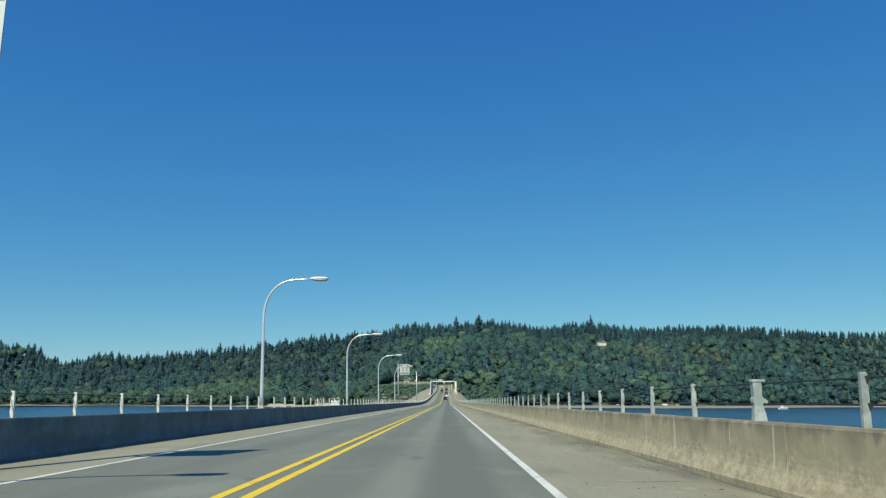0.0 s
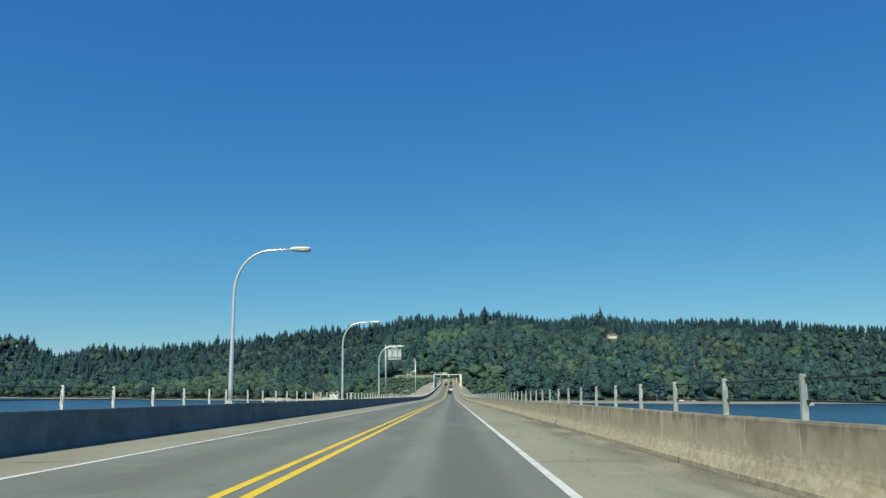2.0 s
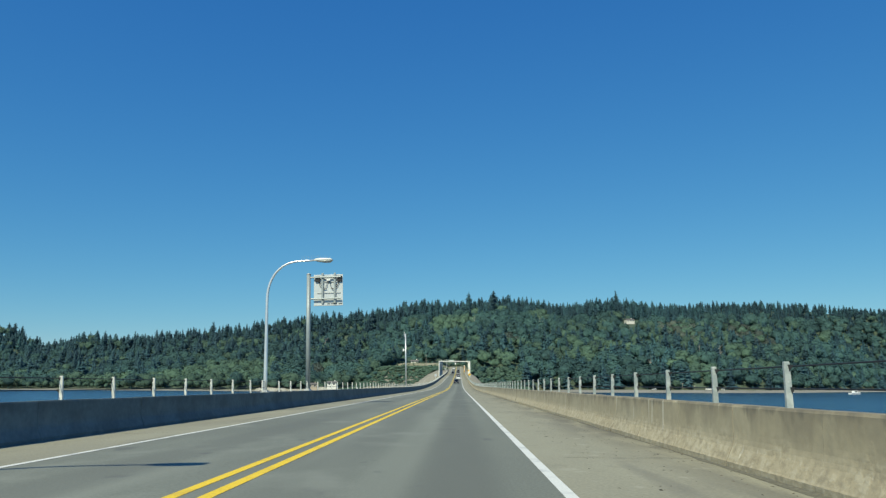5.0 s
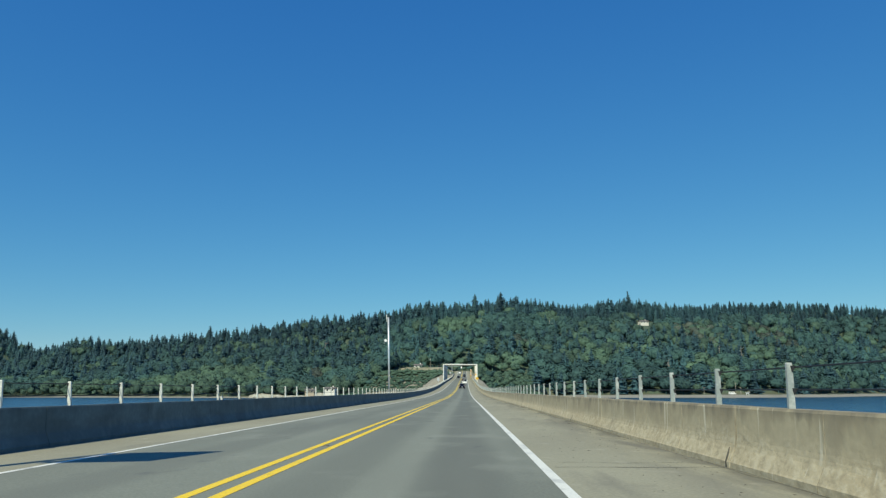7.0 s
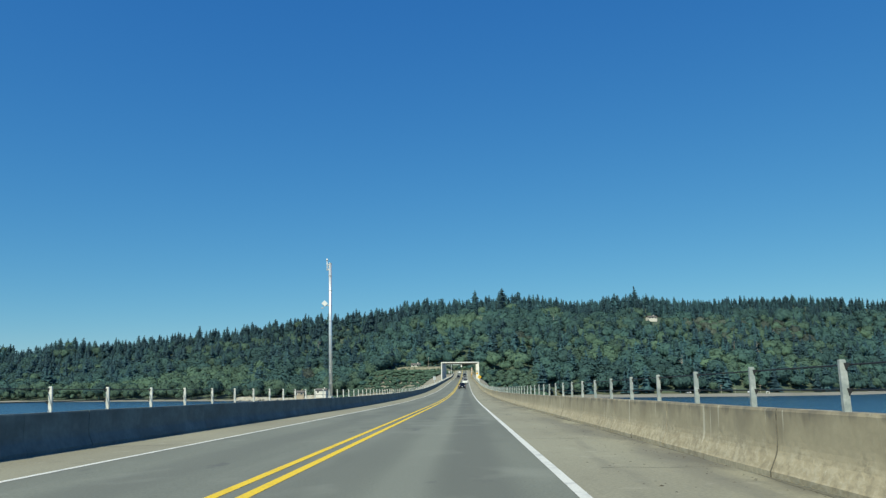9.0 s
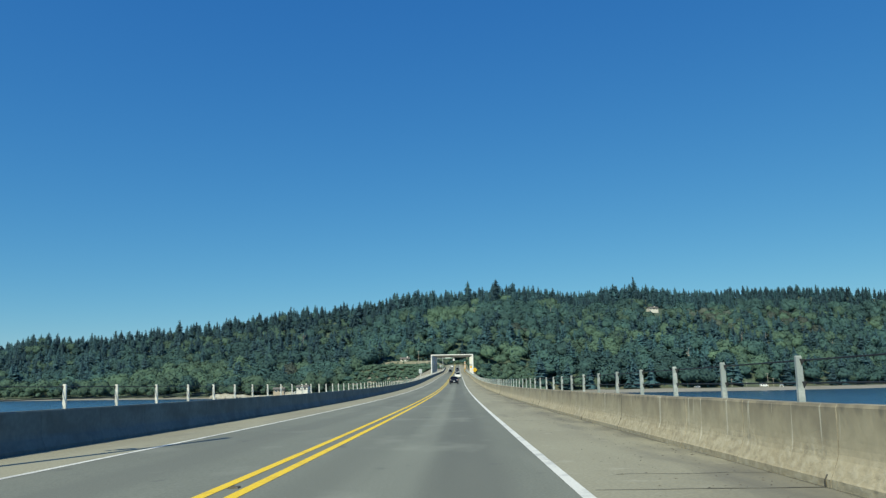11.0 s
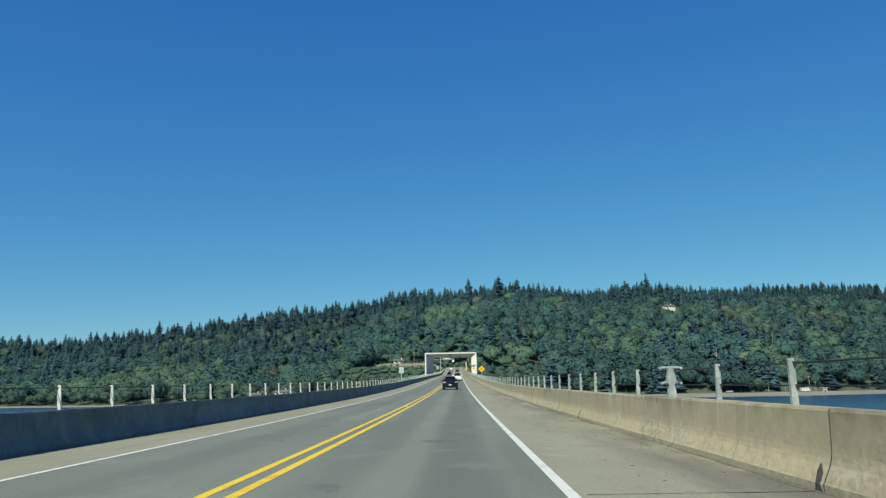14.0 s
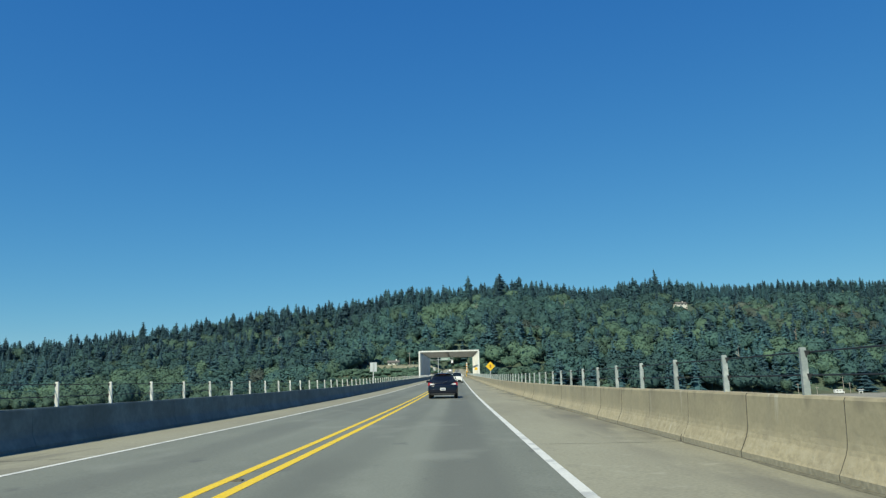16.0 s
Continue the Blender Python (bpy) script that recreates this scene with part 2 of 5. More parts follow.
# the left barrier's shaded road side: blue shade put into the concrete's colour
M_BARRIER_SHADED = mat("shaded_barrier_concrete", (0.106, 0.152, 0.168), 0.92, vary=0.12, scale=0.8, fine=9, second=(0.072, 0.105, 0.118), amount=0.8, bump=0.2, per_object=0.06)
add_layer(M_BARRIER_SHADED, (0.062, 0.084, 0.088), 1.3, 0.50, 0.62, stretch=(1, 0.6, 1.4), amount=0.5, detail=8.0)
add_layer(M_BARRIER_SHADED, (0.15, 0.192, 0.20), 2.4, 0.56, 0.70, stretch=(1, 0.8, 0.7), amount=0.4, detail=7.0)
rain_stains(M_BARRIER_SHADED, (0.055, 0.072, 0.074), 1.2, 0.42, 0.60, 0.5, 1.6, 4.4, thin=0.15)
M_KERB = mat("barrier_foot", (0.45, 0.395, 0.275), 0.92, vary=0.16, scale=0.9, fine=16, second=(0.36, 0.315, 0.22), amount=0.7, bump=0.3)
M_SEAM = mat("stained_seam", (0.19, 0.165, 0.115), 0.9, vary=0.3, scale=2, fine=10, second=(0.40, 0.36, 0.27), amount=0.7)
M_JOINT = mat("joint_filler", (0.12, 0.112, 0.088), 0.9, vary=0.3)
M_FOOT_LINE = mat("foot_line", (0.13, 0.122, 0.092), 0.95, vary=0.3, scale=1.5, fine=20, second=(0.15, 0.14, 0.10), amount=0.8)
M_MARKER = mat("dirty_marker", (0.13, 0.11, 0.075), 0.7, vary=0.3, scale=4, fine=30)
M_WHITE_LINE = mat("white_paint_line", (0.74, 0.73, 0.67), 0.6, vary=0.10, scale=2.0, fine=30, second=(0.42, 0.42, 0.40), amount=0.7, ramp=(0.52, 0.68))
M_YELLOW_LINE = mat("yellow_paint_line", (0.86, 0.58, 0.02), 0.6, vary=0.12, scale=1.6, fine=26, second=(0.55, 0.36, 0.05), amount=0.5, ramp=(0.54, 0.70))
M_GALV = mat("galvanised_steel", (0.52, 0.54, 0.54), 0.5, 0.25, vary=0.10, scale=3, fine=30)
M_DULL_GALV = mat("dull_galvanised_steel", (0.33, 0.375, 0.385), 0.5, 0.25, vary=0.10, scale=3, fine=30)
M_LAMP_SHELL = mat("lamp_shell", (0.74, 0.75, 0.72), 0.45, 0.0, vary=0.06, scale=3, fine=24)
M_LENS_BOWL = mat("dusty_lens_bowl", (0.36, 0.39, 0.38), 0.3, vary=0.10, scale=3, fine=20)
M_LAMP_STEEL = mat("lamp_aluminium", (0.78, 0.79, 0.79), 0.34, 0.6, vary=0.06, scale=2, fine=24)
M_POST = mat("post_paint", (0.27, 0.31, 0.31), 0.7, 0.0, vary=0.10, scale=6, fine=40, second=(0.43, 0.46, 0.45), amount=0.8, ramp=(0.48, 0.62), per_object=0.10)
# lighter copy of the post colour, for the left railing only
M_POST_PALE = mat("pale_post_copy", (0.52, 0.53, 0.50), 0.7, 0.0, vary=0.10, scale=6, fine=40, second=(0.70, 0.70, 0.65), amount=0.8, ramp=(0.48, 0.62), per_object=0.08)
M_CABLE = mat("dark_cable", (0.035, 0.038, 0.042), 0.6, 0.3, vary=0.2)
M_WHITE_STEEL = mat("white_painted_steel", (0.80, 0.80, 0.77), 0.5, vary=0.06, scale=0.4, fine=6, second=(0.62, 0.60, 0.54), amount=0.5)
M_GREY_STEEL = mat("grey_painted_steel", (0.27, 0.28, 0.27), 0.55, vary=0.08, scale=0.4, fine=6)
M_SIGN_BACK = mat("sign_aluminium", (0.56, 0.60, 0.62), 0.5, 0.15, vary=0.06, scale=2, fine=12)
M_PANEL_STEEL = mat("dusty_steel_panel", (0.70, 0.68, 0.62), 0.6, vary=0.10, scale=0.5, fine=4, stretch=(1, 1, 0.2), second=(0.56, 0.54, 0.48), amount=0.7)
# roof members: the underside's shade is put into this dark colour
M_ROOF_STEEL = mat("shaded_grey_steel", (0.15, 0.145, 0.13), 0.6, vary=0.10, scale=0.5, fine=4)
M_ORANGE = mat("orange_gate_paint", (0.78, 0.36, 0.05), 0.5, vary=0.08)
M_SIGN_YELLOW = mat("sign_yellow", (0.85, 0.52, 0.02), 0.5, vary=0.05)
M_SIGN_MARK = mat("faded_sign_mark", (0.40, 0.20, 0.03), 0.5, vary=0.05)
M_BRAKE = mat("unlit_brake_lens", (0.05, 0.004, 0.004), 0.3, vary=0.05)
M_SIGN_GREEN = mat("sign_green", (0.22, 0.32, 0.27), 0.5, vary=0.05)
M_WHITE = mat("white_enamel", (0.82, 0.82, 0.80), 0.4, vary=0.04)
M_BLACK = mat("black_plastic", (0.02, 0.02, 0.022), 0.5, vary=0.2)
M_TYRE = mat("tyre_rubber", (0.022, 0.022, 0.022), 0.85, vary=0.2)
M_RIM = mat("alloy_rim", (0.45, 0.46, 0.47), 0.35, 0.8, vary=0.1)
M_NAVY = mat("navy_car_paint", (0.008, 0.011, 0.022), 0.16, 0.3, vary=0.05, spec=0.6)
M_WHITE_CAR = mat("white_car_paint", (0.78, 0.78, 0.76), 0.25, vary=0.03)
M_SILVER_CAR = mat("silver_car_paint", (0.42, 0.43, 0.44), 0.28, 0.5, vary=0.04)
M_TAIL = mat("tail_lens", (0.30, 0.012, 0.012), 0.2, vary=0.05)
M_CLEAR_LENS = mat("clear_lens", (0.62, 0.62, 0.64), 0.15, vary=0.05)
M_PLATE = mat("plate_white", (0.74, 0.75, 0.76), 0.5, vary=0.05)
M_BAR = mat("plate_marks", (0.10, 0.12, 0.22), 0.5, vary=0.05)
M_GLASS_DARK = mat("tinted_glass", (0.012, 0.014, 0.016), 0.06, vary=0.05, spec=0.8)
M_WALL_TIMBER = mat("white_siding", (0.74, 0.72, 0.66), 0.7, vary=0.08, scale=1, fine=8)
M_ROOF = mat("roof_shingle", (0.16, 0.15, 0.14), 0.85, vary=0.15, scale=1, fine=8)
M_TAN_WALL = mat("tan_siding", (0.48, 0.40, 0.30), 0.75, vary=0.08, scale=1, fine=8)
M_DEAD = mat("bleached_dead_wood", (0.42, 0.38, 0.33), 0.85, vary=0.2, scale=2, fine=12)
M_DECK = mat("deck_concrete", (0.34, 0.33, 0.29), 0.9, vary=0.12, scale=0.3, fine=6)
M_BEACH = mat("beach_sand", (0.26, 0.248, 0.215), 0.95, vary=0.2, scale=0.05, fine=1.5, second=(0.20, 0.19, 0.15), amount=0.7)
M_HILL = mat("forest_floor", (0.060, 0.095, 0.070), 0.95, vary=0.3, scale=0.03, fine=0.8, second=(0.085, 0.115, 0.075), amount=0.6)
M_MOUND = mat("grassy_mound", (0.050, 0.084, 0.060), 0.95, vary=0.2, scale=0.10, fine=1.0, second=(0.060, 0.094, 0.064), amount=0.8)
M_DRY = mat("dry_grass_slope", (0.29, 0.265, 0.19), 0.95, vary=0.25, scale=0.22, fine=1.2, second=(0.10, 0.125, 0.06), amount=0.9)
M_VERGE = mat("shore_meadow", (0.055, 0.078, 0.05), 0.95, vary=0.2, scale=0.06, fine=1.2, second=(0.13, 0.13, 0.085), amount=0.7)
M_ROCK = mat("pale_bluff", (0.40, 0.39, 0.345), 0.95, vary=0.25, scale=0.2, fine=1.4, second=(0.24, 0.22, 0.16), amount=0.8)


def leaf_material(name, base, dark, scale):
    """Foliage: colour changes from tree to tree (attribute tint) and from clump to clump."""
    m = mat(name, base, 0.75, vary=0.13, scale=scale, fine=0.5, second=dark, amount=0.8, per_island=0.06, spec=0.1)
    n, link = m.node_tree.nodes, m.node_tree.links.new
    bsdf = n["Principled BSDF"]
    old = bsdf.inputs["Base Color"].links[0].from_socket
    at, rr, hs, h2 = n.new("ShaderNodeAttribute"), n.new("ShaderNodeMapRange"), n.new("ShaderNodeHueSaturation"), n.new("ShaderNodeMapRange")
    at.attribute_name = "tint"
    rr.inputs["To Min"].default_value, rr.inputs["To Max"].default_value = 0.72, 1.36
    h2.inputs["To Min"].default_value, h2.inputs["To Max"].default_value = 0.525, 0.485
    link(at.outputs["Fac"], rr.inputs["Value"]), link(at.outputs["Fac"], h2.inputs["Value"])
    link(rr.outputs[0], hs.inputs["Value"]), link(h2.outputs[0], hs.inputs["Hue"])
    link(old, hs.inputs["Color"]), link(hs.outputs[0], bsdf.inputs["Base Color"])
    # leaves let some of the light through
    thin, both = n.new("ShaderNodeBsdfTranslucent"), n.new("ShaderNodeMixShader")
    both.inputs["Fac"].default_value = 0.10
    link(hs.outputs[0], thin.inputs["Color"])
    link(bsdf.outputs[0], both.inputs[1]), link(thin.outputs[0], both.inputs[2])
    link(both.outputs[0], n["Material Output"].inputs["Surface"])
    return m


# distance haze is put into these colours: bluer and paler than real foliage
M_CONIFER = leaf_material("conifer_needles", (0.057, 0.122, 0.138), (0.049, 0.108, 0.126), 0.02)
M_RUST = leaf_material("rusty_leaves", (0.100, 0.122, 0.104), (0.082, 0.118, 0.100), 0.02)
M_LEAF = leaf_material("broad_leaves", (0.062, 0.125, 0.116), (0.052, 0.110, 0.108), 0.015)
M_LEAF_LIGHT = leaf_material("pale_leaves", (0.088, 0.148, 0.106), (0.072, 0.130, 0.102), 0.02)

M_WATER = bpy.data.materials.new("sea_water")
M_WATER.use_nodes = True
_n, _l = M_WATER.node_tree.nodes, M_WATER.node_tree.links.new
_b = _n["Principled BSDF"]
_b.inputs["Base Color"].default_value = (0.012, 0.045, 0.095, 1)
_b.inputs["Roughness"].default_value = 0.22
_g, _mp, _w1, _w2, _bp = (_n.new("ShaderNode" + k) for k in ("NewGeometry", "Mapping", "TexNoise", "TexNoise", "Bump"))
_mp.inputs["Scale"].default_value = (1, 0.55, 1)
_w1.inputs["Scale"].default_value, _w1.inputs["Detail"].default_value = 0.45, 6
_l(_g.outputs["Position"], _mp.inputs["Vector"]), _l(_mp.outputs[0], _w1.inputs["Vector"])
_bp.inputs["Strength"].default_value, _bp.inputs["Distance"].default_value = 0.9, 0.5
_l(_w1.outputs["Fac"], _bp.inputs["Height"]), _l(_bp.outputs[0], _b.inputs["Normal"])
_w2.inputs["Scale"].default_value, _w2.inputs["Detail"].default_value = 0.012, 4
_mx, _mr = _n.new("ShaderNodeMix"), _n.new("ShaderNodeMapRange")
_mx.data_type = "RGBA"
_mx.inputs["A"].default_value, _mx.inputs["B"].default_value = (0.010, 0.038, 0.085, 1), (0.020, 0.060, 0.115, 1)
_mr.inputs["From Min"].default_value, _mr.inputs["From Max"].default_value = 0.4, 0.6
_l(_mp.outputs[0], _w2.inputs["Vector"]), _l(_w2.outputs["Fac"], _mr.inputs["Value"]), _l(_mr.outputs[0], _mx.inputs["Factor"])
_l(_mx.outputs["Result"], _b.inputs["Base Color"])


# ---- building helpers ----
def part(name, bm, material, parent=None, label="", smooth=False, kind=""):
    me = bpy.data.meshes.new(name)
    bm.to_mesh(me)
    bm.free()
    return mesh_part(name, me, material, parent, label, smooth, kind)


def mesh_part(name, me, material, parent=None, label="", smooth=False, kind=""):
    for m in (material if isinstance(material, (list, tuple)) else [material]):
        me.materials.append(m)
    if smooth:
        me.polygons.foreach_set("use_smooth", [True] * len(me.polygons))
    ob = new(name, me)
    ob.parent = parent
    return tagged(ob, label=label, kind=kind)


def thing(name, label, category, group="", kind="", at=(0, 0, 0)):
    ob = new(name)
    ob.empty_display_size = 0.2
    ob.matrix_basis = Matrix.Translation(at)
    return tagged(ob, label, category, group, kind)


def box(bm, lo, hi, bevel=0.0):
    """An upright box from corner lo to corner hi, added to bm."""
    made = bmesh.ops.create_cube(bm, size=1.0)["verts"]
    for v in made:
        v.co = Vector([lo[i] + (hi[i] - lo[i]) * (v.co[i] + 0.5) for i in range(3)])
    if bevel:
        edges = list({e for v in made for e in v.link_edges})
        bmesh.ops.bevel(bm, geom=edges, offset=bevel, segments=2, profile=0.6, affect="EDGES")
    return bm


def boxes(*specs, bevel=0.0):
    bm = bmesh.new()
    for lo, hi in specs:
        box(bm, lo, hi, bevel)
    return bm


def tube(bm, points, radii, sides=10, caps=True):
    """A round tube through the points, with one radius or one for each."""
    pts = [Vector(p) for p in points]
    if not isinstance(radii, (list, tuple)):
        radii = [radii] * len(pts)
    rings = []
    ref = Vector((0, 0, 1)) if abs((pts[1] - pts[0]).normalized().z) < 0.9 else Vector((1, 0, 0))
    for i, p in enumerate(pts):
        d = (pts[min(i + 1, len(pts) - 1)] - pts[max(i - 1, 0)]).normalized()
        a = d.cross(ref).normalized()
        b = d.cross(a)
        rings.append([bm.verts.new(p + radii[i] * (math.cos(2 * math.pi * k / sides) * a + math.sin(2 * math.pi * k / sides) * b)) for k in range(sides)])
    for r0, r1 in zip(rings, rings[1:]):
        for k in range(sides):
            bm.faces.new((r0[k], r0[(k + 1) % sides], r1[(k + 1) % sides], r1[k]))
    if caps:
        bm.faces.new(rings[0]), bm.faces.new(rings[-1][::-1])
    bmesh.ops.recalc_face_normals(bm, faces=bm.faces)
    return bm


def loft(bm, sections, closed_ends=True):
    """Skins rings of equal length, each a closed loop of points."""
    rings = [[bm.verts.new(p) for p in s] for s in sections]
    for r0, r1 in zip(rings, rings[1:]):
        for k in range(len(r0)):
            bm.faces.new((r0[k], r0[(k + 1) % len(r0)], r1[(k + 1) % len(r0)], r1[k]))
    if closed_ends:
        bm.faces.new(rings[0]), bm.faces.new(rings[-1][::-1])
    bmesh.ops.recalc_face_normals(bm, faces=bm.faces)
    return bm


# ---- plan: the road runs along +y; z = 0 is its centre line where it is level ----
WATER_Z = -4.7
# two vertical curves: start, end, change of gradient per metre
SAGS = [(208.0, 372.0, 17.56e-5), (590.0, 650.0, 45e-5)]


def road_z(y):
    z = 0.0
    for a, b, k in SAGS:
        q = min(max(y - a, 0.0), b - a)
        z += k * (0.5 * q * q + (b - a) * max(0.0, y - b))
    return z


def road_slope(y):
    return sum(k * min(max(y - a, 0.0), b - a) for a, b, k in SAGS)


def surface(x, y):
    """Height of the carriageway: the left half falls towards its edge, the right half is nearly level."""
    return road_z(y) + (0.0183 * x if x < 0 else -0.0009 * x)


def on_road(y, x=0.0, lift=0.0):
    """A pose on the road that leans with its gradient."""
    return pose(x, y, surface(x, y) + lift, math.degrees(math.atan(road_slope(y))))


def steps(y0, y1):
    """Stations along the road, closer where it climbs."""
    out, y = [], y0
    while y < y1 - 0.01:
        out.append(y)
        y += 10.0 if y < 190 else 4.0
    return out + [y1]


def strip(name, xs, y0, y1, lift, material, parent=None, label="", kind="structure", thick=0.0):
    """A sheet that follows the road between the cross positions xs."""
    bm = bmesh.new()
    rows = [[bm.verts.new((x, y, surface(x, y) + lift)) for x in xs] for y in steps(y0, y1)]
    for a, b in zip(rows, rows[1:]):
        for k in range(len(xs) - 1):
            bm.faces.new((a[k], a[k + 1], b[k + 1], b[k]))
    if thick:
        low = [[bm.verts.new((x, y, surface(x, y) + lift - thick)) for x in (xs[0], xs[-1])] for y in steps(y0, y1)]
        for i in range(len(rows) - 1):
            a, b, la, lb = rows[i], rows[i + 1], low[i], low[i + 1]
            bm.faces.new((la[0], a[0], b[0], lb[0]))
            bm.faces.new((a[-1], la[1], lb[1], b[-1]))
            bm.faces.new((la[1], la[0], lb[0], lb[1]))
    return part(name, bm, material, parent, label, kind=kind)


ROAD_START, ROAD_END = -40.0, 778.0
road = tagged(strip("road", [-3.78, -2, 0, 2, 3.70], ROAD_START, ROAD_END, 0, M_ROAD, label="worn grey concrete two-lane road over the bridge"), category="road")
sh_l = tagged(strip("shoulder_left", [-6.2, -5, -3.78], ROAD_START, ROAD_END, 0, M_SHOULDER, label="stained tan concrete shoulder beside the road"), category="shoulder")
sh_r = tagged(strip("shoulder_right", [3.70, 5, 6.3], ROAD_START, ROAD_END, 0, M_SHOULDER, label="stained tan concrete shoulder with grit along its edge"), category="shoulder")
for x, w, m, lab in ((-3.74, 0.13, M_WHITE_LINE, "white edge line"), (3.65, 0.13, M_WHITE_LINE, "white edge line"),
                     (-0.21, 0.14, M_YELLOW_LINE, "yellow centre line"), (0.135, 0.14, M_YELLOW_LINE, "yellow centre line")):
    strip("lane_line", [x - w / 2, x + w / 2], ROAD_START, ROAD_END - 2, 0.004, m, road, lab, kind="")
deck = tagged(strip("bridge_deck", [-6.75, 6.75], ROAD_START, 700, -0.14, M_DECK, label="concrete deck slab of the bridge", thick=0.9), category="bridge deck")
BARRIER_H = 0.82
LAMP_Y = [4.85, 33.8, 62.8, 91.8, 120.7]


def barrier(name, side, foot, label, concrete, later):
    """A sloped-face concrete wall of cast sections; side is +1 for right, -1 for left."""
    run = thing(name, label, "barrier", kind="structure")
    prof = [(0.0, -0.25), (0.0, 0.085), (0.012, 0.105), (0.088, 0.27), (0.104, 0.325), (0.114, 0.39), (0.119, 0.46), (0.132, 0.79), (0.147, BARRIER_H), (0.365, BARRIER_H), (0.38, 0.79), (0.40, -0.25)]
    ln = 2.4152

    def section(face, cap):
        """One cast length; its ends are chamfered towards the joint."""
        bm = bmesh.new()
        ends = (-ln / 2 + 0.002, -ln / 2 + 0.010, ln / 2 - 0.010, ln / 2 - 0.002)
        rings = [[bm.verts.new((side * (px + (0.008 if e in (0, 3) and 0.0 <= px < 0.2 else 0)), y, pz)) for px, pz in prof] for e, y in enumerate(ends)]
        for e in range(3):
            for k in range(len(prof) - 1):
                f = bm.faces.new((rings[e][k], rings[e][k + 1], rings[e + 1][k + 1], rings[e + 1][k]))
                f.material_index = 2 if e != 1 else 1 if k == 0 else 0
        for y in (ends[0], ends[-1]):
            bm.faces.new([bm.verts.new((side * (px + 0.008), y, pz)) for px, pz in prof]).material_index = 2
        bmesh.ops.recalc_face_normals(bm, faces=bm.faces)
        me = bpy.data.meshes.new("barrier_section")
        bm.to_mesh(me)
        bm.free()
        for m in (face, M_KERB if side > 0 and cap is M_JOINT else face, cap):
            me.materials.append(m)
        return me
    cap = M_JOINT if side > 0 else concrete
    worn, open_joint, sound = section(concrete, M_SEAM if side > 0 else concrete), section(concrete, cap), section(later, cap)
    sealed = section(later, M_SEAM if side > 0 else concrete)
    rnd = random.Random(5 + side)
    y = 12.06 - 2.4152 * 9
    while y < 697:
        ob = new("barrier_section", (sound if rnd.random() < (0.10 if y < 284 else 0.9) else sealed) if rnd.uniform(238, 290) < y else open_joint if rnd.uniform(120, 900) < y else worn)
        ob.parent = run
        ob.matrix_basis = pose(side * foot + rnd.uniform(-0.006, 0.006), y, surface(side * foot, y) + rnd.uniform(-0.006, 0.004), math.degrees(math.atan(road_slope(y))))
        y += ln
    return run


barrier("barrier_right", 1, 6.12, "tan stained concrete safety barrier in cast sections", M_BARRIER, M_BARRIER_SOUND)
right_run = bpy.data.objects["barrier_right"]
JOINT_Y = [3.72 + 14.491 * k for k in range(24)]      # the deck's transverse joints, each in line with every sixth barrier section
CHIP = {4: 1.15, 16: 0.9, 18: 1.25, 19: 0.95, 9: 0.6}
for k, y in enumerate(JOINT_Y):       # broken-out joints at the foot of the wall
    bm = bmesh.new()
    z, q = surface(6.12, y), CHIP.get(k, 0.35)
    lean = 0.05 if q > 0.5 else 0.0
    loft(bm, [[(6.12 + px - 0.010, y - w * q + dy * lean, z + pz * min(1, 0.5 + q)), (6.12 + px - 0.010, y + 0.6 * w * q + dy * lean, z + pz * min(1, 0.5 + q)),
               (6.12 + px + 0.03, y + 0.6 * w * q + dy * lean, z + pz * min(1, 0.5 + q)), (6.12 + px + 0.03, y - w * q + dy * lean, z + pz * min(1, 0.5 + q))]
              for px, pz, w, dy in ((0.0, 0.005, 0.075, 0), (0.0, 0.085, 0.04, 0.2), (0.012, 0.105, 0.05, 0.3), (0.052, 0.19, 0.055, 0.8), (0.086, 0.265, 0.015, 1.2))])
    part("chipped_joint", bm, M_JOINT, right_run, "dark gap where the concrete has broken out")
barrier("barrier_left", -1, 5.97, "concrete safety barrier in cast sections, coloured dark for shade", M_BARRIER_SHADED, M_BARRIER_SHADED)


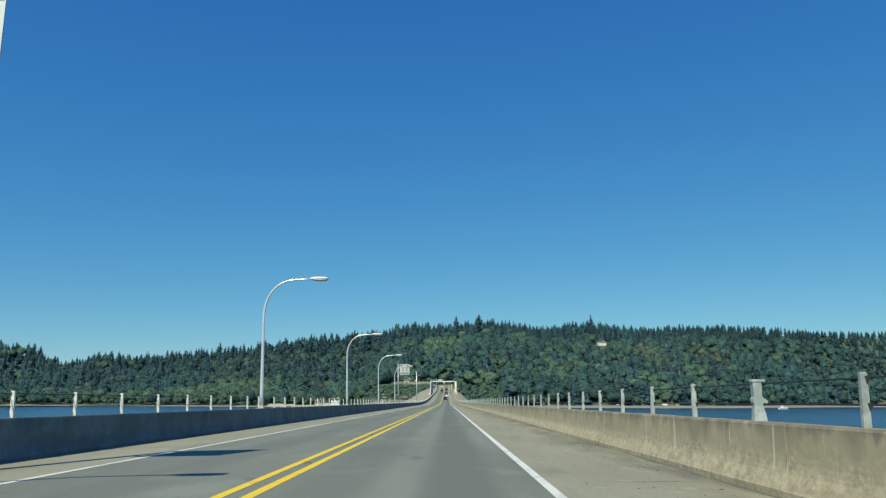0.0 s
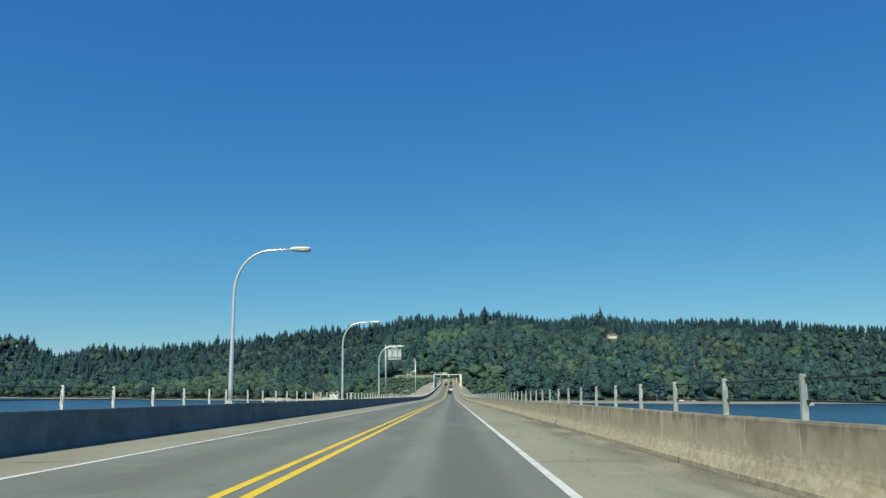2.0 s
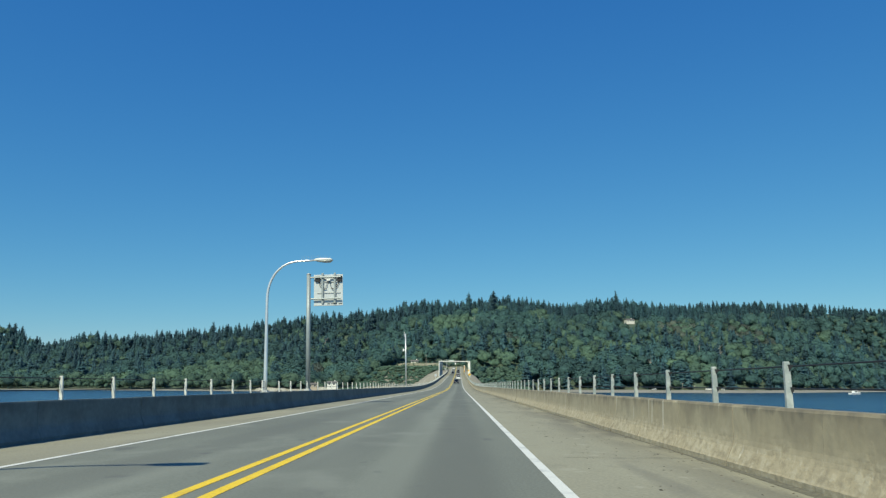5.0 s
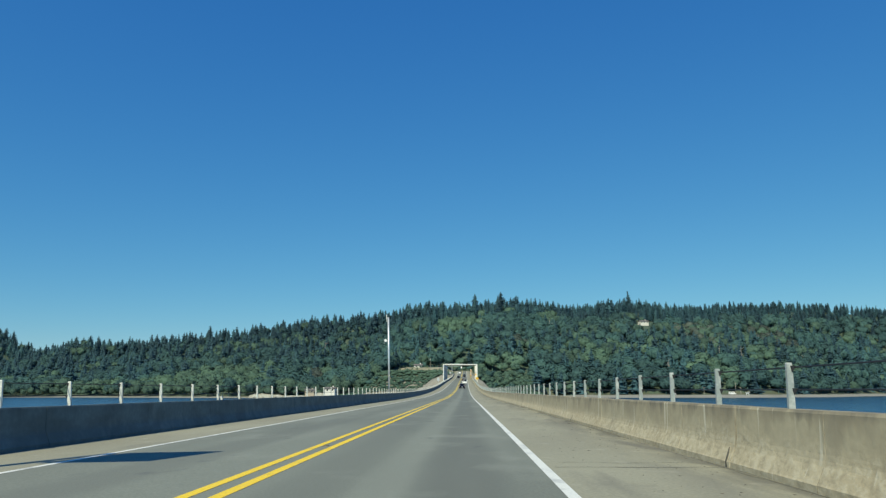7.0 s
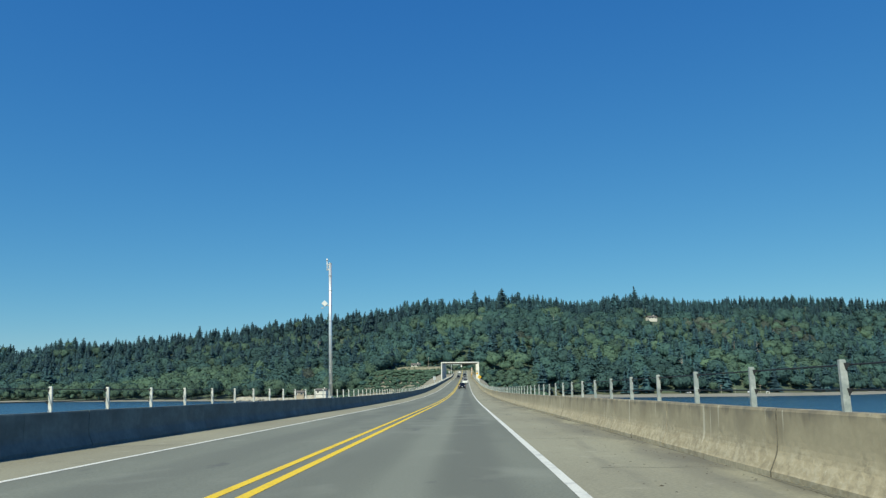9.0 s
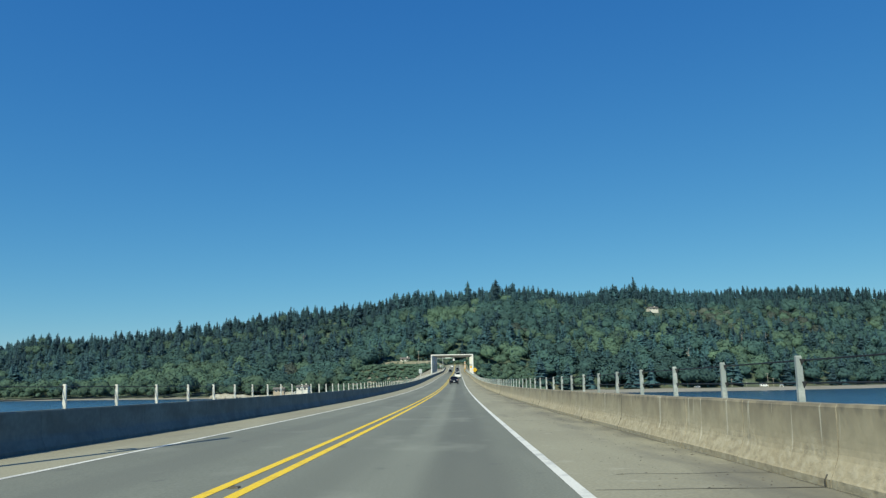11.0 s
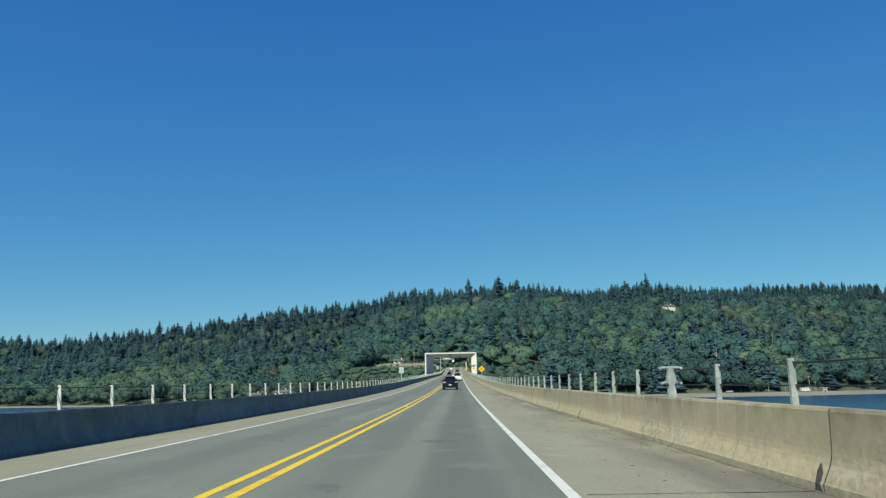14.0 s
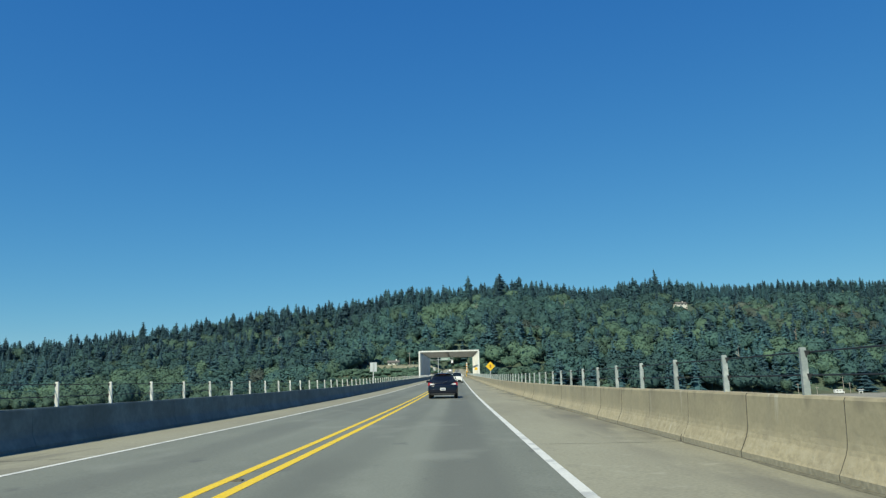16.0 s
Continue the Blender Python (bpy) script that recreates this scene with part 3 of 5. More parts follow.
def post_mesh(anchor, paint, foot=-0.016, braced=False):
    bm = bmesh.new()
    secs = []
    for z, wx, wy, dx in ((-0.03, 0.038, 0.026, foot), (0.06, 0.037, 0.025, foot * 0.9), (0.30, 0.036, 0.023, foot * 0.5), (0.515, 0.034, 0.021, -0.005), (0.53, 0.029, 0.016, -0.005)):
        secs.append([(dx - wx, -wy, z), (dx + wx, -wy, z), (dx + wx, wy, z), (dx - wx, wy, z)])
    loft(bm, secs)
    if anchor:      # the stout posts where the cables are tightened
        for z, half in ((0.255, 0.17), (0.525, 0.19)):      # two rounded cross bars with the turnbuckle eyes
            tube(bm, [(-half, 0, z - 0.01), (-half * 0.8, 0, z), (half * 0.8, 0, z), (half, 0, z - 0.01)], [0.012, 0.024, 0.024, 0.012], 8)
            for sx in (-1, 1):
                tube(bm, [(sx * half, -0.045, z - 0.01), (sx * half, 0.045, z - 0.01)], 0.026, 8)
        loft(bm, [[(-w, -0.05, z), (w, -0.05, z), (w, 0.05, z), (-w, 0.05, z)] for z, w in ((-0.03, 0.080), (0.12, 0.066), (0.20, 0.044), (0.27, 0.085), (0.33, 0.080), (0.50, 0.050))])
    if braced:      # a widened post with a flat cap, clamped halfway up
        loft(bm, [[(foot - w, -0.045, z), (foot + w + g, -0.045, z), (foot + w + g, 0.045, z), (foot - w, 0.045, z)]
                  for z, w, g in ((-0.03, 0.075, 0.03), (0.10, 0.064, 0.02), (0.21, 0.052, 0.0), (0.24, 0.070, 0.01), (0.28, 0.070, 0.01), (0.31, 0.052, 0.0), (0.50, 0.056, 0.0))])
        box(bm, (foot - 0.072, -0.055, 0.495), (foot + 0.105, 0.055, 0.530), 0.008)
        tube(bm, [(foot - 0.075, 0, 0.26), (foot + 0.115, 0, 0.26)], 0.020, 8)
        tube(bm, [(foot + 0.09, -0.06, 0.245), (foot + 0.09, 0.06, 0.245)], 0.024, 8)
    me = bpy.data.meshes.new("post")
    bm.to_mesh(me)
    bm.free()
    me.materials.append(paint)
    return me


def hook_mesh():
    bm = bmesh.new()
    loft(bm, [[(0.016, y, -0.060), (0.002, y, 0.018), (0.062, y, 0.018), (0.062, y, 0.002)] for y in (-0.031, 0.031)])
    me = bpy.data.meshes.new("cable_hook")
    bm.to_mesh(me)
    bm.free()
    me.materials.append(M_CABLE)
    return me


POSTS = {1: (post_mesh(False, M_POST), post_mesh(True, M_POST), post_mesh(False, M_POST, braced=True)), -1: (post_mesh(False, M_POST_PALE, -0.040), post_mesh(True, M_POST_PALE))}
HOOK = hook_mesh()


def railing(side, rail_x, first, pitch, anchors, extra):
    run = thing("cable_railing", "weathered pale posts with two dark cables on the barrier", "railing", "railings along the bridge")
    ys = [first + pitch * k for k in range(-7, int((690 - first) / pitch))] + list(extra)
    rnd = random.Random(3)
    for y in ys:
        if side < 0 and y not in extra and any(abs(y - a) < 0.6 for a in LAMP_Y + [130.0, 207.5]):
            continue
        me = POSTS[side][2 if side > 0 and abs(y - 9.45) < 1 else 1 if any(abs(y - a) < pitch / 2 for a in anchors) else 0]
        ob = new("post", me)
        ob.parent = run
        ob.matrix_basis = pose(rail_x, y, surface(side * 6.1, y) + BARRIER_H, rnd.uniform(-1.5, 1.5), rnd.uniform(-1, 1), 0 if side > 0 else 180)
        if y < 330:
            for h in (0.215, 0.475):
                hk = new("cable_hook", HOOK)
                hk.parent = run
                hk.matrix_basis = ob.matrix_basis @ pose(0, 0, h)
    for h in (0.475, 0.215):
        bm = bmesh.new()
        pts = [(rail_x + side * 0.055, y, surface(side * 6.1, y) + BARRIER_H + h) for y in steps(ROAD_START, 690)]
        tube(bm, pts, 0.010, 5)
        part("cable", bm, M_CABLE, run, "dark steel cable")
    return run


railing(1, 6.41, 11.871, 2.4152, [270.3], [])
left_rail = railing(-1, -6.26, 14.32, 2.4152, [96.7], [y - 0.7 for y in LAMP_Y] + [129.5, 207.0])
for y, h in ((149.9, 0.14), (237.0, 0.16), (323.3, 0.28), (325.8, 0.30)):       # sawn-off stubs of older posts
    bm = bmesh.new()
    z = surface(-6.1, y) + BARRIER_H
    loft(bm, [[(-6.2 - w, y - 0.022, z + k), (-6.2 + w, y - 0.022, z + k), (-6.2 + w, y + 0.022, z + k), (-6.2 - w, y + 0.022, z + k)] for k, w in ((-0.02, 0.036), (h * 0.9, 0.034), (h, 0.024))])
    part("post_stub", bm, M_POST_PALE, left_rail, "short pale stub of a post")


# ---- lamps, sign structures and mast on the left barrier ----
def street_lamp():
    lamp = thing("street_lamp", "pale aluminium curved-arm street lamp on the barrier", "street lamp", "street lamps along the bridge")
    part("base_plate", boxes(((-0.17, -0.17, -0.06), (0.17, 0.17, 0.03)), ((-0.11, -0.11, 0.03), (0.11, 0.11, 0.10)), bevel=0.01), M_GALV, lamp)
    pts, rad = [(0, 0, 0.05)], [0.092]
    for i in range(1, 9):
        pts.append((0, 0, 0.05 + 4.15 * i / 8)), rad.append(0.092 - 0.026 * i / 8)
    for i in range(1, 13):      # the bend of the arm: a quarter of an ellipse
        a = math.pi / 2 * i / 12
        pts.append((1.55 * (1 - max(math.cos(a), 0) ** 0.9), 0, 4.2 + 1.83 * math.sin(a) ** 0.9)), rad.append(0.066 - 0.022 * i / 12)
    pts += [(1.9, 0, 6.04), (2.30, 0, 6.05)]
    rad += [0.042, 0.040]
    bm = bmesh.new()
    tube(bm, pts, rad, 12)
    part("pole", bm, M_LAMP_STEEL, lamp, smooth=True)
    bm = bmesh.new()
    secs = []
    for x, w, top, low in ((2.20, 0.05, 0.05, -0.05), (2.28, 0.085, 0.075, -0.055), (2.46, 0.15, 0.085, -0.06), (2.76, 0.175, 0.08, -0.06), (2.98, 0.16, 0.06, -0.06), (3.06, 0.13, 0.02, -0.055), (3.08, 0.10, -0.01, -0.05)):
        secs.append([(x, w * math.copysign(abs(math.cos(a)) ** 0.7, math.cos(a)), 6.06 + (top if math.sin(a) > 0 else -low) * math.copysign(abs(math.sin(a)) ** 0.6, math.sin(a))) for a in [2 * math.pi * k / 18 for k in range(18)]])
    loft(bm, secs)
    head = part("lamp_head", bm, M_LAMP_SHELL, lamp, "white wedge-shaped luminaire shell", smooth=True)
    bm = bmesh.new()
    secs = [[(x, w * math.cos(a), 6.005 + d * (-abs(math.sin(a)) ** 0.7 if math.sin(a) < 0 else 0.1)) for a in [2 * math.pi * k / 14 for k in range(14)]]
            for x, w, d in ((2.32, 0.05, 0.02), (2.46, 0.13, 0.055), (2.74, 0.16, 0.085), (2.96, 0.145, 0.08), (3.03, 0.10, 0.05))]
    loft(bm, secs)
    part("lens", bm, M_LENS_BOWL, head, "greyish shallow glass bowl", smooth=True)
    bm = bmesh.new()
    for k in range(13):      # bird spikes on the head and arm
        x = 1.62 + 0.11 * k
        tube(bm, [(x, 0, 6.08), (x - 0.02, 0.03 * (-1) ** k, 6.27)], 0.004, 4)
    part("bird_spikes", bm, M_GALV, lamp)
    return lamp


first_lamp = street_lamp()
for i, y in enumerate(LAMP_Y):
    at = pose(-6.29, y, surface(-6.1, y) + BARRIER_H, 0, -1.6)
    if i == 0:
        first_lamp.matrix_basis = at
    else:
        copy_thing(first_lamp, at)


def sign_pole():
    s = thing("overhead_sign", "galvanised post with a panel sign seen from its back", "road sign", "panel signs on the bridge")
    part("base_plate", boxes(((-0.19, -0.17, -0.05), (0.19, 0.17, 0.03)), ((-0.16, -0.15, 0.03), (0.16, 0.15, 0.09)), bevel=0.01), M_GALV, s)
    bm = bmesh.new()
    tube(bm, [(0, 0, 0.03), (0, 0, 3.5), (0, 0, 6.84)], [0.140, 0.132, 0.125], 16)
    part("post", bm, M_DULL_GALV, s, "grey galvanised round post", smooth=True)
    bm = bmesh.new()
    tube(bm, [(0, 0, 6.83), (0, 0, 6.89), (0, 0, 6.93)], [0.14, 0.12, 0.03], 16)
    part("cap", bm, M_GALV, s, smooth=True)
    panel = part("panel", boxes(((0.29, 0.14, 4.98), (2.04, 0.17, 6.84)), bevel=0.006), M_SIGN_BACK, s, "plain pale back of a sign panel")
    part("edge_trim", boxes(((0.28, 0.10, 4.95), (2.05, 0.20, 5.00))), M_GALV, panel)
    for z in (5.36, 6.66):
        bm = bmesh.new()
        tube(bm, [(0.05, 0, z), (1.94, 0, z)], 0.05, 10)
        part("arm", bm, M_DULL_GALV, s)
    for x in (0.82, 1.56):
        part("strut", boxes(((x - 0.06, 0.03, 5.08), (x + 0.06, 0.14, 6.92)), bevel=0.008), M_DULL_GALV, s)
    for z in (5.70, 6.36):
        part("stiffener", boxes(((0.50, 0.10, z), (1.90, 0.14, z + 0.05))), M_GALV, panel)
    for x in (0.54, 1.86):
        part("beacon_box", boxes(((x - 0.16, 0.03, 6.40), (x + 0.13, 0.135, 6.74)), bevel=0.02), M_BLACK, s, "black beacon housing")
    part("junction_box", boxes(((1.08, -0.02, 6.44), (1.30, 0.12, 6.54)), bevel=0.01), M_WHITE, s)
    for x0, span, drop in ((0.54, 0.36, 0.46), (0.60, 0.46, 0.52), (1.86, -0.36, 0.46), (1.80, -0.46, 0.52), (1.14, -0.22, 0.50), (1.24, 0.22, 0.50)):
        bm = bmesh.new()
        tube(bm, [(x0 + span * k / 10, 0.06, 6.46 - drop * math.sin(math.pi * min(k / 10 * 0.62, 1))) for k in range(11)], 0.014, 6)
        part("conduit", bm, M_BLACK, s)
    for k, w in enumerate((0.16, 0.22, 0.12, 0.20)):
        part("text_bar", boxes(((1.10 + 0.23 * k, 0.132, 5.035), (1.10 + 0.23 * k + w, 0.138, 5.085))), M_BLACK, panel, "unreadable small dark marking")
    return s


sign = sign_pole()
sign.matrix_basis = pose(-6.29, 130.0, surface(-6.1, 130.0) + BARRIER_H + 0.02, 0, -1.75)
copy_thing(sign, pose(-6.29, 9.7, surface(-6.1, 9.7) + BARRIER_H + 0.02, 0, -1.75))


def camera_mast():
    s = thing("equipment_mast", "tall slim steel mast with a white box and whip antenna", "mast", at=(-6.22, 207.5, surface(-6.1, 207.5) + BARRIER_H))
    s.matrix_basis = s.matrix_basis @ pose(0, 0, 0, 0, -1.45)
    part("base_plate", boxes(((-0.16, -0.14, -0.05), (0.16, 0.14, 0.03)), ((-0.13, -0.12, 0.03), (0.13, 0.12, 0.11)), bevel=0.01), M_GALV, s)
    bm = bmesh.new()
    tube(bm, [(0, 0, 0.02), (0, 0, 4), (0, 0, 8.78)], [0.114, 0.108, 0.102], 14)
    tube(bm, [(0, 0, 8.78), (0, 0, 8.81)], [0.112, 0.08], 14)
    part("pole", bm, M_LAMP_STEEL, s, smooth=True)
    for z in (0.9, 1.9, 2.9, 3.9, 4.9, 5.9, 6.9, 7.9):
        bm = bmesh.new()
        tube(bm, [(0, 0, z), (0, 0, z + 0.05)], 0.118, 14)
        part("band", bm, M_GALV, s)
    bm = bmesh.new()
    tube(bm, [(-0.2, 0, 8.28), (-0.2, 0, 8.95)], 0.03, 10)
    tube(bm, [(-0.2, 0, 8.95), (-0.2, 0, 9.09)], 0.06, 10)
    part("antenna", bm, M_WHITE, s, smooth=True)
    part("bracket", boxes(((-0.24, -0.03, 8.33), (0, 0.03, 8.39)), ((-0.24, -0.03, 8.65), (0, 0.03, 8.71))), M_GALV, s)
    bm = boxes(((-0.15, -0.07, -0.15), (0.15, 0.07, 0.15)), bevel=0.02)
    bmesh.ops.transform(bm, matrix=pose(-0.36, -0.05, 6.09, 0, 45, 12), verts=bm.verts)
    part("radar_box", bm, M_WHITE, s, "white square sensor box set on its corner")
    part("arm", boxes(((-0.40, -0.025, 5.94), (0, 0.025, 5.99)), ((-0.58, -0.06, 5.78), (-0.44, 0.06, 5.84))), M_GALV, s)
    return s


camera_mast()


# ---- the white steel box portal over the lift span ahead ----
def box_portal(y0, y1, half, top0):
    s = thing("truss_span", "white painted steel portal with panelled side walls over the road", "bridge truss", kind="structure")

    def beam(name, a, b, wx, wz, m=M_WHITE_STEEL):
        a, b = Vector(a), Vector(b)
        d = b - a
        bm = boxes(((-wx / 2, 0, -wz / 2), (wx / 2, d.length, wz / 2)), bevel=0.03)
        rot = d.to_track_quat("Y", "Z").to_matrix().to_4x4()
        bmesh.ops.transform(bm, matrix=Matrix.Translation(a) @ rot, verts=bm.verts)
        return part(name, bm, m, s)
    n = 10
    ys = [y0 + (y1 - y0) * k / n for k in range(n + 1)]

    def zt(y):
        return top0 + (y - y0) * road_slope(y0)

    def zb(y):
        return road_z(y) - 1.2

    def sheet(name, quad, thick, m):
        bm = bmesh.new()
        loft(bm, [quad, [tuple(Vector(p) + Vector(thick)) for p in quad]])
        return part(name, bm, m, s)
    for sx in (-1, 1):
        x = sx * half
        beam("top_chord", (x, y0, zt(y0)), (x, y1, zt(y1)), 0.4, 0.4)
        beam("bottom_chord", (x, y0, zb(y0)), (x, y1, zb(y1)), 0.5, 0.8, M_GREY_STEEL)
        for k, y in enumerate(ys):
            end = k in (0, n)
            beam("end_post" if end else "rib", (x - (0 if end else sx * 0.12), y, zb(y)), (x - (0 if end else sx * 0.12), y, zt(y)), 0.48 if end else 0.18, 0.5 if end else 0.3)
        for k in range(n):
            a, b = ys[k] + 0.02, ys[k + 1] - 0.02
            sheet("side_panel", [(x, a, zb(a)), (x, b, zb(b)), (x, b, zt(b) - 0.35), (x, a, zt(a) - 0.35)], (sx * 0.06, 0, 0), M_PANEL_STEEL)
    for k in range(n):      # flat bracing between the top chords
        a, b = ys[k], ys[k + 1]
        beam("lateral_brace", (-half, a, zt(a) - 0.05), (half, b, zt(b) - 0.05), 0.22, 0.22, M_ROOF_STEEL)
        beam("cross_beam", (-half, (a + b) / 2, zt((a + b) / 2) - 0.1), (half, (a + b) / 2, zt((a + b) / 2) - 0.1), 0.25, 0.36, M_ROOF_STEEL)
    for k, y in enumerate(ys):
        end = k in (0, n)
        beam("portal_beam" if end else "cross_beam", (-half, y, zt(y) - (-0.05 if end else 0.1)), (half, y, zt(y) - (-0.05 if end else 0.1)), 0.5 if end else 0.3, 0.42 if end else 0.32, M_WHITE_STEEL if end else M_ROOF_STEEL)
        beam("floor_beam", (-half, y, zb(y) - 0.1), (half, y, zb(y) - 0.1), 0.5, 0.7, M_GREY_STEEL)
    return s


box_portal(519.5, 599.5, 9.22, 14.95).matrix_basis = Matrix.Translation((-0.19, 0, 0))


def pier(y, w=5.5):
    p = thing("pier", "plain concrete pier under the deck", "pier", "piers under the bridge", kind="structure", at=(0, y, 0))
    top = road_z(y) - 1.04
    part("cap", boxes(((-6.3, -0.7, top - 0.9), (6.3, 0.7, top)), bevel=0.05), M_DECK, p)
    for x in (-4.2, 4.2):
        part("column", boxes(((x - 0.55, -0.55, WATER_Z - 3), (x + 0.55, 0.55, top - 0.85)), bevel=0.08), M_DECK, p)


for k in range(26):
    pier(-30 + 28.0 * k)


# ---- signs near the truss ----
def diamond_sign(x, y, zc, size):
    base = surface(6.2, y) + BARRIER_H
    s = thing("warning_sign", "yellow diamond warning sign on a post behind the barrier", "road sign", at=(x, y, base))
    part("post", boxes(((-0.05, 0.03, -0.9), (0.05, 0.11, zc - base + 0.2)), bevel=0.008), M_GALV, s)
    bm = boxes(((-size / 2, -0.006, -size / 2), (size / 2, 0.006, size / 2)))
    bmesh.ops.transform(bm, matrix=pose(0, 0, zc - base, 0, 45, 0), verts=bm.verts)
    plate = part("plate", bm, M_SIGN_YELLOW, s, "yellow diamond plate")
    bm = boxes(((-0.12, -0.012, zc - base - 0.22), (0.12, -0.008, zc - base + 0.22)))
    part("mark", bm, M_SIGN_MARK, plate)
    part("bracket", boxes(((-0.06, 0.0, -0.5), (0.06, 0.13, -0.35)), ((-0.35, 0.03, -0.6), (0.05, 0.12, -0.5))), M_GALV, s)


diamond_sign(7.0, 395.6, 5.43, 0.92)


def back_sign(x, y, zc, w, h):
    base = surface(-6.1, y) + BARRIER_H
    s = thing("regulatory_sign", "pale grey back of a road sign on a post", "road sign", at=(x, y, base))
    part("post", boxes(((-0.05, -0.05, -0.8), (0.05, 0.05, zc - base + h / 2)), bevel=0.008), M_GALV, s)
    part("plate", boxes(((-w / 2, 0.055, zc - base - h / 2), (w / 2, 0.065, zc - base + h / 2))), M_SIGN_BACK, s, "pale aluminium plate")
    part("bracket", boxes(((0, -0.05, -0.6), (0.45, 0.05, -0.5))), M_GALV, s)


back_sign(-6.8, 374.6, 4.85, 0.75, 1.0)


def guide_sign(y):
    s = thing("guide_sign", "greyish green overhead guide sign on tall steel posts", "road sign", at=(0, y, road_z(y)))
    for x in (-11.4, -7.1):
        part("post", boxes(((x - 0.15, -0.15, -8.0), (x + 0.15, 0.15, 9.4)), bevel=0.02), M_GALV, s)
    for z in (7.4, 8.9):
        part("arm", boxes(((-11.4, -0.08, z - 0.08), (0.3, 0.08, z + 0.08))), M_GALV, s)
    plate = part("plate", boxes(((-5.9, -0.2, 7.0), (-1.2, -0.14, 9.3)), bevel=0.01), M_SIGN_GREEN, s, "green sign plate with white lines")
    for z, a, b in ((8.6, -5.5, -1.6), (7.7, -5.5, -2.4)):
        part("text_bar", boxes(((a, -0.215, z - 0.16), (b, -0.205, z + 0.16))), M_WHITE, plate, "unreadable white lettering")
    part("lane_plate", boxes(((-0.75, -0.2, 5.7), (0.25, -0.14, 7.0)), bevel=0.01), M_WHITE, s, "small white sign plate")
    part("hanger", boxes(((-0.3, -0.13, 6.0), (-0.2, -0.08, 8.9))), M_GALV, s)


guide_sign(650.0)
back_sign(-7.1, 586.0, road_z(586) + 3.4, 1.0, 1.4)


def swing_gate(x, y):
    """The raised arm of a road gate, on a short pedestal."""
    g = thing("road_gate", "orange and white road gate with its arm raised", "road gate", at=(x, y, surface(6.1, y) + BARRIER_H))
    part("pedestal", boxes(((-0.3, -0.3, -0.9), (0.3, 0.3, 1.1)), bevel=0.03), M_SIGN_YELLOW, g, "yellow pedestal")
    for k in range(8):
        part("arm_stripe", boxes(((-0.28, -0.08, 1.1 + 0.5 * k), (0.28, 0.0, 1.6 + 0.5 * k - 0.01))), M_ORANGE if k % 2 == 0 else M_WHITE, g)
    part("warning_lamp", boxes(((-0.12, -0.16, 3.2), (0.12, -0.08, 3.44)), bevel=0.02), M_TAIL, g)


swing_gate(6.35, 606.0)


def hazard_plate(x, y, zc):
    h = thing("hazard_marker", "yellow hazard marker on the portal's inner wall", "road sign", at=(x, y, zc))
    part("bracket", boxes(((0, -0.05, -0.3), (0.62, 0.05, 0.3))), M_GALV, h)
    part("plate", boxes(((-0.5, -0.09, -0.42), (0.5, -0.055, 0.42)), bevel=0.01), M_SIGN_YELLOW, h, "yellow plate")


hazard_plate(8.45, 530.0, 9.75)


